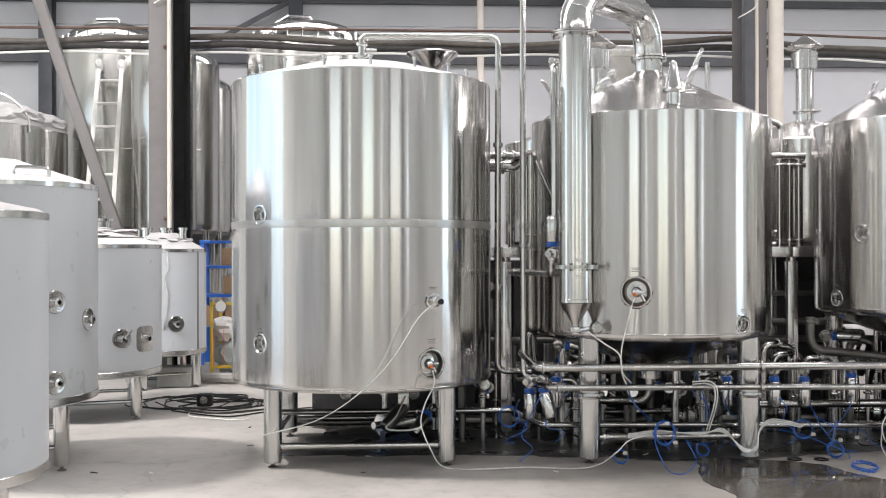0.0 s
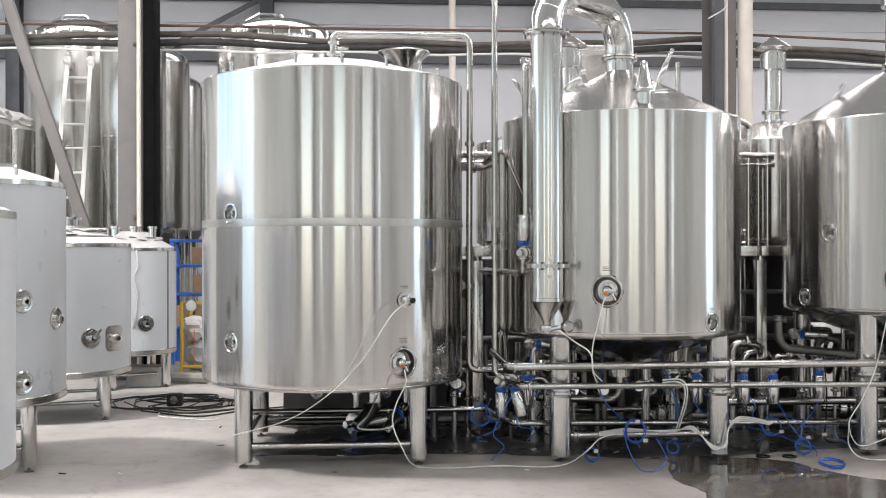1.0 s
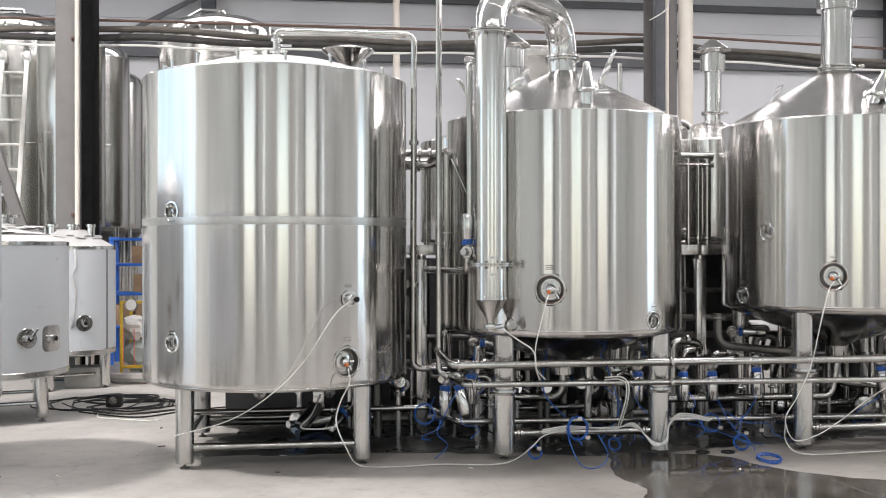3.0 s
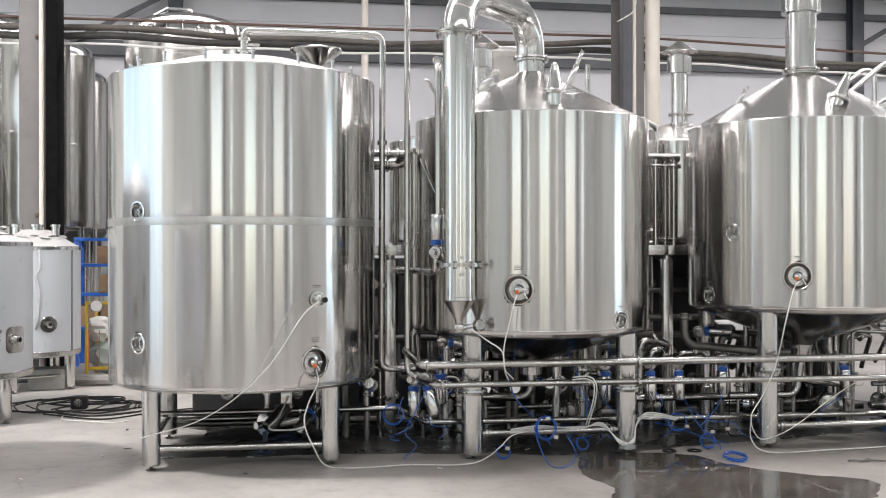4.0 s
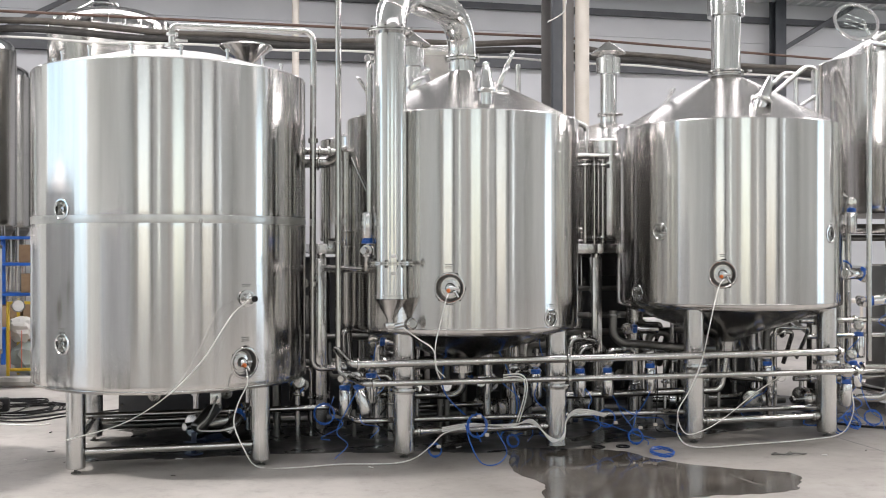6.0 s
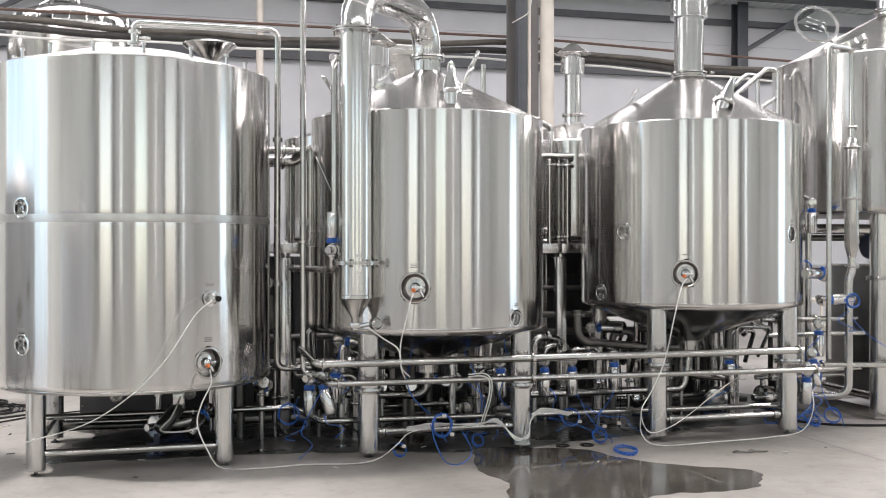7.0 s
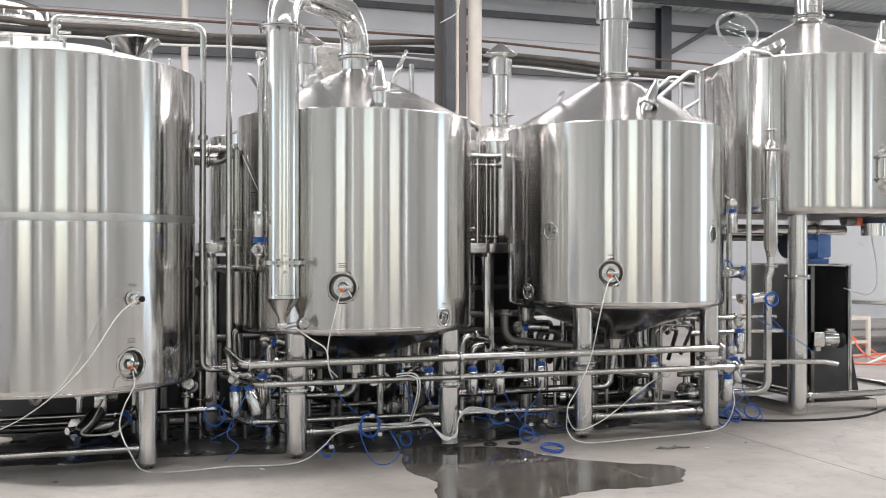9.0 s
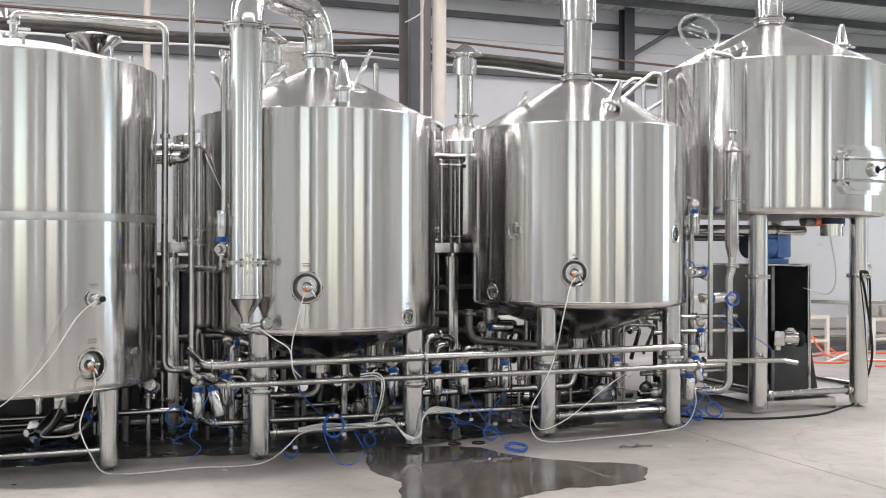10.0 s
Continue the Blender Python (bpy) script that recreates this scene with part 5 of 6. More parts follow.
for x in (0.10, 0.555):
    part("post", box(B(), (x, -0.43, 0.0), (x + 0.04, -0.39, 1.40), 0.003), STEEL_LEG if x > 0.3 else STEEL_DARK, cab)
part("low_panel", box(B(), (0.14, -0.425, 0.10), (0.55, -0.40, 0.60), 0.003), GREY_DARK, cab)
bm = B()
vs = [bm.verts.new(v) for v in ((0.60, -0.41, 0.60), (0.72, -0.41, 0.03), (0.60, -0.41, 0.03), (0.60, -0.38, 0.60), (0.72, -0.38, 0.03), (0.60, -0.38, 0.03))]
for q in ((0, 1, 2), (5, 4, 3), (0, 3, 4, 1), (1, 4, 5, 2), (2, 5, 3, 0)):
    bm.faces.new([vs[k] for k in q])
part("gusset", bm, GREY_DARK, cab)
tr = thing("base_tray", (6.75, 8.6, 0), "low folded steel tray on the floor under the raised tank", "tray")
for nm, lo, hi in (("bottom", (-0.46, -0.45, 0.004), (0.5, 0.7, 0.012)), ("rim", (-0.46, -0.46, 0.004), (0.5, -0.45, 0.11)), ("rim", (-0.47, -0.46, 0.004), (-0.46, 0.7, 0.11)), ("rim", (0.5, -0.46, 0.004), (0.51, 0.7, 0.11))):
    part(nm, box(B(), lo, hi), STEEL_CONE, tr)


def gearmotor(at, way, s, body, label, cap_mat):
    g = thing("gear_motor", at, label, "motor", "drive motors")
    m = axis_to((0, 0, 0), way) @ Matrix.Scale(s, 4)
    bm = B()
    lathe(bm, [(0, 0), (0.085, 0), (0.09, 0.01), (0.09, 0.17), (0.085, 0.18), (0, 0.18)], 24, m=m)
    for i in range(14):
        a = 2 * math.pi * i / 14
        box(bm, (0.088 * math.cos(a) - 0.004, 0.088 * math.sin(a) - 0.004, 0.02), (0.088 * math.cos(a) + 0.010 * math.cos(a) + 0.004, 0.088 * math.sin(a) + 0.01 * math.sin(a) + 0.004, 0.16), 0, m)
    part("motor_body", bm, body, g)
    part("fan_cowl", lathe(B(), [(0, 0.18), (0.094, 0.18), (0.096, 0.19), (0.096, 0.235), (0.08, 0.25), (0, 0.25)], 24, m=m), cap_mat, g)
    bm = B()
    box(bm, (-0.09, -0.09, -0.14), (0.09, 0.09, 0.0), 0.02, m)
    lathe(bm, [(0, 0), (0.06, 0), (0.06, 0.05), (0, 0.05)], 20, m=m @ pose(0, -0.09, -0.07, 90, 0, 0))
    part("gearbox", bm, body, g)
    part("terminal_box", box(B(), (-0.04, 0.09, 0.04), (0.04, 0.13, 0.13), 0.006, m), body, g)
    return g


gearmotor((6.95, 8.75, 1.60), (-1, -0.1, 0), 1.3, BLUE_MOTOR, "bright blue gear motor with a dark cowl on the cabinet", NAVY)
gearmotor((6.93, 8.53, 0.67), (1, -0.25, -0.05), 0.85, STEEL, "small silver gear motor on the cabinet front", BLACK)
part("motor_foot", box(B(), (-0.16, -0.1, -0.18), (0.16, 0.1, -0.13), 0.006), BLUE_MOTOR, bpy.data.objects["gear_motor"])


# ---- film-wrapped tanks in a row beside the aisle ----
def film_tank(c, r, z0, z1, apex, rot, leg_q, label, lid=False, ports=(), collar=0.05):
    t = thing("small_tank", (*c, 0), label, "tank", "film-covered tanks")
    part("shell", shell_mesh(r, z0, z1, (), None, 128, 0.1), FILM, t, "pale film over the steel shell")
    part("lower_rim", lathe(B(), [(r + 0.001, z0), (r + 0.004, z0 + 0.003), (r + 0.004, z0 + collar), (r + 0.001, z0 + collar + 0.004)], 96), STEEL_CONE, t, "bare steel lower rim")
    part("upper_rim", lathe(B(), [(r + 0.001, z1 - 0.04), (r + 0.005, z1 - 0.037), (r + 0.005, z1 - 0.003), (r - 0.012, z1 + 0.002)], 96), STEEL_BRIGHT, t, "bare steel upper rim")
    part("roof_cone", lathe(B(), [(r - 0.012, z1), (r - 0.05, z1 + 0.02), (0.16, apex - 0.01), (0, apex)], 80), FILM_WHITE, t, "white film-covered cone roof")
    part("underside", lathe(B(), [(r - 0.05, z0 - 0.01), (0.1, z0 - 0.06), (0, z0 - 0.06)], 48), STEEL_DARK, t)
    for k in range(4):
        a = radians(rot + 90 * k)
        leg(t, leg_q * math.sin(a), -leg_q * math.cos(a), z0 + 0.02, 0.055)
    for k in range(4):
        a, b = radians(rot + 90 * k), radians(rot + 90 * k + 90)
        bm = B()
        sweep(bm, [(leg_q * math.sin(a), -leg_q * math.cos(a), 0.17), (leg_q * math.sin(b), -leg_q * math.cos(b), 0.17)], 0.018, 10)
        part("leg_brace", bm, STEEL, t, "thin steel brace between legs")
    for phi, z, rad, kind in ports:
        base = on_shell(r, phi, z, 0, 0, 0.001)
        m = axis_to(base, on_shell(r, phi, z, 0, 0, 1) - base)
        bm = B()
        if kind == "patch":
            p = part("bare_patch", plate_on(r, phi, z, rad * 2.1, rad * 2.1, 0.003, 0.0005, corner=rad * 0.5), STEEL_CONE, t, "bare steel patch cut in the film")
        else:
            lathe(bm, [(rad, -0.02), (rad, 0.004), (rad * 0.92, 0.010), (rad * 0.74, 0.008), (rad * 0.70, 0.002), (rad * 0.45, 0.0), (0, 0)], 32, m=m)
            p = part("port_flange", bm, STEEL, t, "round steel port flange")
        bm = B()
        lathe(bm, [(0, 0.0), (rad * 0.34, 0.0), (rad * 0.34, 0.035), (rad * 0.42, 0.037), (rad * 0.42, 0.047), (rad * 0.2, 0.05), (rad * 0.18, 0.02), (0, 0.018)], 20, m=m)
        part("ferrule", bm, STEEL_BRIGHT, p)
        part("bore", lathe(B(), [(0, 0.022), (rad * 0.17, 0.022), (rad * 0.17, 0.024), (0, 0.025)], 12, m=m), BLACK, p, "dark pipe bore")
        if kind == "cock":
            bm = B()
            box(bm, (-0.012, 0.0, 0.05), (0.012, rad * 1.2, 0.065), 0.004, m @ pose(0, 0, 0, 0, 0, -40))
            part("lever", bm, STEEL_BRIGHT, p, "steel valve lever")
    return t


lt1 = film_tank((-2.50, 5.40), 0.70, 0.45, 1.80, 1.93, 65, 0.63, "small steel tank wrapped in pale blue film beside the aisle")
part("roof_hatch", lathe(B(), [(0, 1.90), (0.17, 1.90), (0.17, 1.955), (0.21, 1.96), (0.215, 1.975), (0.17, 1.99), (0, 2.01)], 32, (0.22, -0.15, 0)), STEEL, lt1, "round steel hatch")
lt2 = film_tank((-3.0, 7.96), 0.74, 0.49, 2.10, 2.30, 63, 0.66, "pale film-covered steel tank with cone roof and ports", ports=((53, 1.234, 0.085, "valve"), (80, 1.09, 0.085, "valve"), (53, 0.656, 0.085, "valve")))
bm = B()
pipe(bm, [(0.32, -0.50, 2.13), (0.32, -0.50, 2.20), (0.52, -0.36, 2.20), (0.52, -0.36, 2.12)], 0.014, 0.03, 10)
part("lifting_handle", bm, STEEL_BRIGHT, lt2, "bent steel lifting handle")
part("lifting_lug", box(B(), (-0.04, -0.62, 2.12), (0.10, -0.60, 2.27), 0.02), STEEL, lt2, "flat steel lifting lug")
lt3 = film_tank((-2.96, 10.25), 0.684, 0.42, 1.66, 1.86, 61, 0.60, "pale film-covered steel tank with torn wrapping on its roof", ports=((41, 0.782, 0.095, "cock"), (64, 0.765, 0.115, "patch")))
part("roof_flange", lathe(B(), [(0, 1.82), (0.13, 1.82), (0.13, 1.88), (0.17, 1.885), (0.17, 1.91), (0, 1.915)], 28, (0.1, -0.1, 0)), STEEL_BRIGHT, lt3, "steel roof flange")
part("roof_ring", lathe(B(), [(0.50, 1.70), (0.52, 1.70), (0.52, 1.73), (0.50, 1.735)], 64), STEEL, lt3)
lt4 = film_tank((-2.72, 12.4), 0.503, 0.40, 1.62, 1.82, 72, 0.44, "narrow film-covered steel tank with torn wrapping", ports=((29.5, 0.76, 0.095, "valve"),))
for x, y, q in ((0.05, -0.1, 0.06), (0.25, -0.08, 0.045), (-0.16, -0.12, 0.055)):
    part("roof_stub", lathe(B(), [(0, 1.72), (q, 1.72), (q, 1.84), (q * 1.25, 1.845), (q * 1.25, 1.87), (0, 1.875)], 20, (x, y, 0)), STEEL_BRIGHT, lt4)
# torn loose film
for phi, zs in ((17, (1.58, 1.38, 1.28, 1.08, 0.92, 0.7)),):
    bm = B()
    prev = None
    for k, z in enumerate(zs):
        w = 0.007 + 0.006 * (k % 2)
        a = bm.verts.new(on_shell(0.503, phi + 3 * math.sin(2.3 * k), z, -w, 0, 0.006))
        b = bm.verts.new(on_shell(0.503, phi + 3 * math.sin(2.3 * k), z, w, 0.02, 0.012 + 0.01 * (k % 2)))
        if prev:
            bm.faces.new((prev[0], a, b, prev[1]))
        prev = (a, b)
    ob = part("loose_film", bm, FILM_WHITE, lt4, "crumpled strip of loose film")
    md = ob.modifiers.new("thick", "SOLIDIFY")
    md.thickness = 0.004
part("film_edge", box(B(), (-0.012, -0.004, 0.45), (0.012, 0.004, 1.58), 0.002, pose(0, 0, 0, 0, 0, 64) @ Matrix.Translation((0, -0.505, 0))), PRINT, lt4, "dark peeled film edge")
# crumpled wrapping on the two roofs
for t, r0, z0 in ((lt3, 0.42, 1.76), (lt4, 0.33, 1.70)):
    bm = bmesh.new()
    bmesh.ops.create_icosphere(bm, subdivisions=4, radius=1.0)
    for v in bm.verts:
        k = 1 + 0.35 * noise.noise(v.co * 3.1 + Vector((t.location.y, 0, 0))) + 0.15 * noise.noise(v.co * 9)
        v.co = Vector((v.co.x * r0 * k, v.co.y * r0 * k, z0 + v.co.z * 0.075 * k))
    part("crumpled_film", bm, FILM_WHITE, t, "crumpled white plastic film")
bl = solid("cement_block", box(B(), (-2.75, 12.2, 0.0), (-2.35, 12.5, 0.24), 0.02), CONCRETE_BLOCK, "rough grey cement block under a tank", "block")


# ---- fermenters behind ----
def fermenter(c, r, z0, z1, apex, label, bolts=0, seam=None):
    t = thing("fermenter", (*c, 0), label, "tank", "fermenters")
    bm = shell_mesh(r, z0, z1, (), seam, 96, 0.1)
    part("shell", bm, FERMENTER, t, "polished steel shell")
    if seam:
        part("weld_band", lathe(B(), [(r + 0.001, seam - 0.015), (r + 0.003, seam - 0.012), (r + 0.003, seam + 0.012), (r + 0.001, seam + 0.015)], 96), STEEL, t)
    h = apex - z1
    part("dome", lathe(B(), [(r * math.cos(a) - 0.01, z1 + h * math.sin(a)) for a in np.linspace(0, 1.45, 10)] + [(0, apex)], 64), FILM_WHITE if "film" in label else STEEL_BRIGHT if not bolts else STEEL, t, "domed top")
    part("bottom_cone", lathe(B(), [(r - 0.05, z0 - 0.01), (r * 0.92, z0 - 0.05), (0.07, max(0.45, z0 - r * 1.4)), (0, max(0.45, z0 - r * 1.4))], 48), STEEL_DARK, t, "steel cone bottom")
    for k in range(4):
        a = math.pi / 4 + k * math.pi / 2
        leg(t, 0.86 * r * math.sin(a), -0.86 * r * math.cos(a), z0 + 0.05, 0.055)
    for k in range(bolts):
        a = 2 * math.pi * k / bolts
        bm = B()
        lathe(bm, [(0, z1 - 0.03), (0.018, z1 - 0.03), (0.018, z1 + 0.11), (0, z1 + 0.115)], 8, (1.005 * r * math.sin(a), -1.005 * r * math.cos(a), 0))
        part("rim_bolt", bm, STEEL_BRIGHT, t)
    if bolts:
        part("rim_band", lathe(B(), [(r + 0.001, z1 - 0.06), (r + 0.012, z1 - 0.055), (r + 0.012, z1 - 0.005), (r + 0.001, z1)], 64), STEEL, t)
        bm = B()
        pipe(bm, [(0.05, 0, apex - 0.02), (0.05, 0, apex + 0.08), (-0.3 * r, -0.2 * r, apex + 0.04), (-0.7 * r, -0.4 * r, apex - 0.22)], 0.025, 0.05, 10)
        part("top_pipe", bm, STEEL_BRIGHT, t, "bent steel pipe over the dome")
    return t


fermenter((-4.27, 16.2), 0.80, 1.9, 4.72, 5.10, "tall polished steel fermenter with a bolted dome", 26, 3.1)
fermenter((-1.245, 15.3), 0.88, 1.9, 4.60, 4.96, "tall polished steel fermenter with a bolted dome behind the tank", 26, 3.0)
fermenter((-3.25, 14.9), 0.45, 1.9, 4.44, 4.62, "slim tall polished steel fermenter", 0, 3.15)
fermenter((-3.07, 16.0), 0.42, 1.9, 4.42, 4.66, "slim tall polished steel fermenter", 0, 3.1)
fermenter((-3.10, 17.1), 0.49, 1.9, 4.22, 4.44, "slim tall polished steel fermenter", 0, 3.0)
g1 = fermenter((-5.12, 13.6), 0.60, 1.6, 3.2, 3.52, "short polished steel tank wrapped in clear film", 0, None)
g2 = fermenter((-5.15, 15.0), 0.50, 1.6, 3.28, 3.55, "short polished steel tank wrapped in clear film", 0, None)
bm = B()
sweep(bm, spline([(-0.5, -0.3, 3.45), (-0.2, -0.35, 3.62), (0.25, -0.35, 3.56), (0.50, -0.3, 3.32), (0.55, -0.3, 3.1)]), 0.014, 8)
part("hoop_rail", bm, STEEL, g1, "bent steel hoop rail")

for t, r, z in ((g1, 0.60, 3.30), (g2, 0.50, 3.36)):
    bm = bmesh.new()
    bmesh.ops.create_icosphere(bm, subdivisions=4, radius=1.0)
    for v in bm.verts:
        k = 1 + 0.10 * noise.noise(v.co * 4.1 + Vector((z, 0, 0))) + 0.035 * noise.noise(v.co * 11)
        v.co = Vector((v.co.x * r * k, v.co.y * r * k, z + v.co.z * 0.22 * k))
    part("crumpled_film", bm, FILM_WHITE, t, "crumpled pale plastic film")

# aluminium ladder leaning on the fermenter
ld = thing("ladder", (-3.95, 13.6, 0), "pale aluminium ladder with rag-wrapped tips leaning on a fermenter", "ladder")
foot, tip = Vector((0.0, 0.0, 0.0)), Vector((-0.15, 1.72, 4.35))
for sx, tx in ((-0.22, 0.20), (0.20, -0.18)):
    bm = B()
    d = (tip - foot) + Vector((tx * 0.25, 0, 0))
    m = Matrix.Translation(foot + Vector((sx, 0, 0))) @ d.to_track_quat("Z", "Y").to_matrix().to_4x4()
    box(bm, (-0.03, -0.014, 0), (0.03, 0.014, d.length), 0.005, m)
    part("rail", bm, WHITE, ld)
    end = foot + Vector((sx, 0, 0)) + d
    bm = bmesh.new()
    bmesh.ops.create_icosphere(bm, subdivisions=3, radius=0.06)
    for v in bm.verts:
        v.co = v.co * (1 + 0.4 * noise.noise(v.co * 25)) + end - Vector((0, 0, 0.03))
        v.co.z += (v.co.z - end.z) * 0.5
    part("rag", bm, WHITE, ld, "grey rag tied round the tip")
for k in range(12):
    f = (k + 0.6) / 12.4
    a, b = foot.lerp(tip, f) + Vector((-0.22 + 0.05 * f, 0, 0)), foot.lerp(tip, f) + Vector((0.20 - 0.045 * f, 0, 0))
    bm = B()
    sweep(bm, [a, b], 0.019, 8)
    part("rung", bm, WHITE, ld)

# yellow cage with sacks and hoses beyond the small tanks
cg = thing("yellow_cage", (-2.05, 13.1, 0), "yellow-painted steel cage frame with a dial gauge", "cage")
for lo, hi in (((-0.24, 0, 0), (-0.205, 0.035, 0.95)), ((0.55, 0, 0), (0.585, 0.035, 0.95)), ((-0.205, 0, 0.915), (0.55, 0.035, 0.95)), ((-0.205, 0, 0.12), (0.55, 0.035, 0.155)), ((-0.24, 0.7, 0), (-0.205, 0.735, 0.95)), ((0.55, 0.7, 0), (0.585, 0.735, 0.95))):
    part("bar", box(B(), lo, hi, 0.006), YELLOW, cg)
for k in range(6):
    bm = B()
    sweep(bm, [(-0.2 + 0.13 * k, 0.02, 0.15), (-0.2 + 0.13 * k, 0.02, 0.6)], 0.005, 6)
    part("mesh_wire", bm, CORAL, cg, "orange mesh wire")
gm = axis_to((-0.10, -0.02, 0.90), (0.1, -1, 0.05))
part("dial_gauge", lathe(B(), [(0, 0), (0.075, 0), (0.078, 0.01), (0.075, 0.035), (0.068, 0.036), (0.066, 0.03), (0, 0.03)], 28, m=gm), STEEL, cg, "round dial gauge with white face")
part("dial_face", lathe(B(), [(0, 0.031), (0.064, 0.031), (0.064, 0.033), (0, 0.033)], 28, m=gm), WHITE, cg)
for x, y, z, s, mt, lb in ((-2.16, 13.42, 0.60, 0.17, WHITE, "crumpled white plastic sack in the cage"), (-2.08, 13.5, 0.24, 0.23, MINT, "grey-green sack in the cage"), (-2.05, 13.85, 0.5, 0.2, CARD, "brown sack in the cage")):
    bm = bmesh.new()
    bmesh.ops.create_icosphere(bm, subdivisions=3, radius=1.0)
    for v in bm.verts:
        k = 1 + 0.35 * noise.noise(v.co * 2.5 + Vector((x, y, z))) + 0.12 * noise.noise(v.co * 8)
        v.co = Vector((x + v.co.x * s * k, y + v.co.y * s * k, z + v.co.z * s * 0.9 * k))
    solid("sack", bm, mt, lb, "sack", "sacks in the cage")
sh = thing("storage_shelf", (-2.36, 14.6, 0), "blue metal storage shelf with brown boxes", "shelf")
for x in (-0.3, 0.3):
    part("upright", box(B(), (x - 0.03, -0.02, 0), (x + 0.03, 0.02, 1.75), 0.004), BLUE, sh)
    part("upright", box(B(), (x - 0.03, 0.4, 0), (x + 0.03, 0.44, 1.75), 0.004), BLUE, sh)
for z in (0.5, 0.95, 1.35, 1.7):
    part("shelf_board", box(B(), (-0.33, -0.03, z), (0.33, 0.45, z + 0.04), 0.004), BLUE, sh)
for x, z, w, h in ((-0.16, 0.54, 0.28, 0.28), (0.12, 0.99, 0.26, 0.25), (0.10, 1.39, 0.27, 0.24), (0.14, 0.54, 0.25, 0.3)):
    solid("carton", box(B(), (-2.36 + x - w / 2, 14.62, z), (-2.36 + x + w / 2, 14.95, z + h), 0.006), CARD, "brown cardboard carton on the blue shelf", "box", "shelf cartons")


# ---- cables, hoses and wet floor ----
def cable(name, pts, r, material, label, category="cable", group="", n=8):
    return solid(name, sweep(B(), spline(pts), r, n), material, label, category, group)


Z = 0.010
cable("sensor_cable", [(0.30, 7.32, 1.225), (0.18, 7.22, 1.125), (-0.02, 7.2, 0.821), (-0.26, 7.3, 0.572), (-0.555, 7.5, 0.37), (-0.945, 7.60, 0.25)], 0.0044, WHITE, "white sensor cable hanging from the tall tank", group="white cables")
cable("sensor_cable", [(0.287, 7.40, 0.735), (0.291, 7.28, 0.654), (0.228, 7.33, 0.507), (0.201, 7.38, 0.358), (0.266, 7.3, 0.195), (0.376, 7.56, Z), (0.634, 7.48, Z), (0.969, 7.52, Z), (1.332, 7.46, Z), (1.52, 7.55, Z + 0.01), (1.631, 7.45, 0.13), (1.766, 7.6, 0.19), (1.967, 7.62, 0.225)], 0.005, WHITE, "white sensor cable looping down to the floor", group="white cables")
for k in range(4):
    o = 0.008 * k + 0.003 * (k % 2)
    cable("sensor_cable", [(1.75, 7.62, 0.20 + o), (1.967, 7.63 - o, 0.226 + o), (2.303, 7.63, 0.232 - 0.5 * o), (2.45, 7.56, 0.243 + o), (2.595, 7.56 - 0.4 * o, 0.13 - o), (2.70, 7.56, 0.115 + o), (2.735, 7.6, 0.235 + 0.3 * o), (2.805, 7.6, 0.298 + o), (2.95, 7.65, 0.285 + o), (3.09 + o, 7.7, 0.25 + 0.5 * o)], 0.005, WHITE, "bundled white sensor cable tied along the leg brace", group="white cables")
cable("sensor_cable", [(1.74, 7.36, 1.25), (1.70, 7.28, 1.20), (1.649, 7.22, 1.053), (1.608, 7.2, 0.894), (1.635, 7.3, 0.729), (1.735, 7.45, 0.63)], 0.0044, WHITE, "white sensor cable hanging from the kettle", group="white cables")
cable("sensor_cable", [(1.42, 7.42, 1.0), (1.50, 7.26, 0.934), (1.595, 7.21, 0.86), (1.62, 7.23, 0.72), (1.70, 7.46, 0.62)], 0.005, WHITE, "white sensor cable from the condenser outlet", group="white cables")
for o in (0.0, 0.018):
    cable("sensor_cable", [(2.20, 7.5, 0.61 + o), (2.30 + o, 7.47, 0.617 + o), (2.35 + o, 7.45, 0.58), (2.345 + o, 7.45, 0.459), (2.32 + o, 7.55, 0.26)], 0.005, WHITE, "white cable looped over the header pipe", group="white cables")
cable("sensor_cable", [(4.0, 7.45, 1.34), (3.90, 7.35, 1.28), (3.802, 7.28, 1.056), (3.78, 7.4, 0.701), (3.684, 7.42, 0.471), (3.602, 7.45, 0.296), (3.685, 7.48, 0.128), (3.858, 7.48, 0.156), (4.11, 7.6, 0.236), (4.487, 7.8, 0.387), (4.995, 8.1, 0.528)], 0.0044, WHITE, "white sensor cable looping round the whirlpool leg", group="white cables")
cable("sensor_cable", [(3.602, 7.45, 0.296), (3.66, 7.56, 0.1), (3.79, 7.52, Z), (4.28, 7.53, Z), (4.85, 7.60, Z), (5.25, 7.75, 0.02), (5.353, 7.74, 0.198), (5.364, 7.78, 0.367)], 0.005, WHITE, "white sensor cable lying along the floor", group="white cables")
cable("sensor_cable", [(0.1, 8.2, 0.44), (0.03, 8.0, 0.32), (-0.05, 7.9, 0.24), (0.1, 7.75, 0.25), (0.20, 7.45, 0.32)], 0.007, WHITE, "white cable below the tall tank", group="white cables")
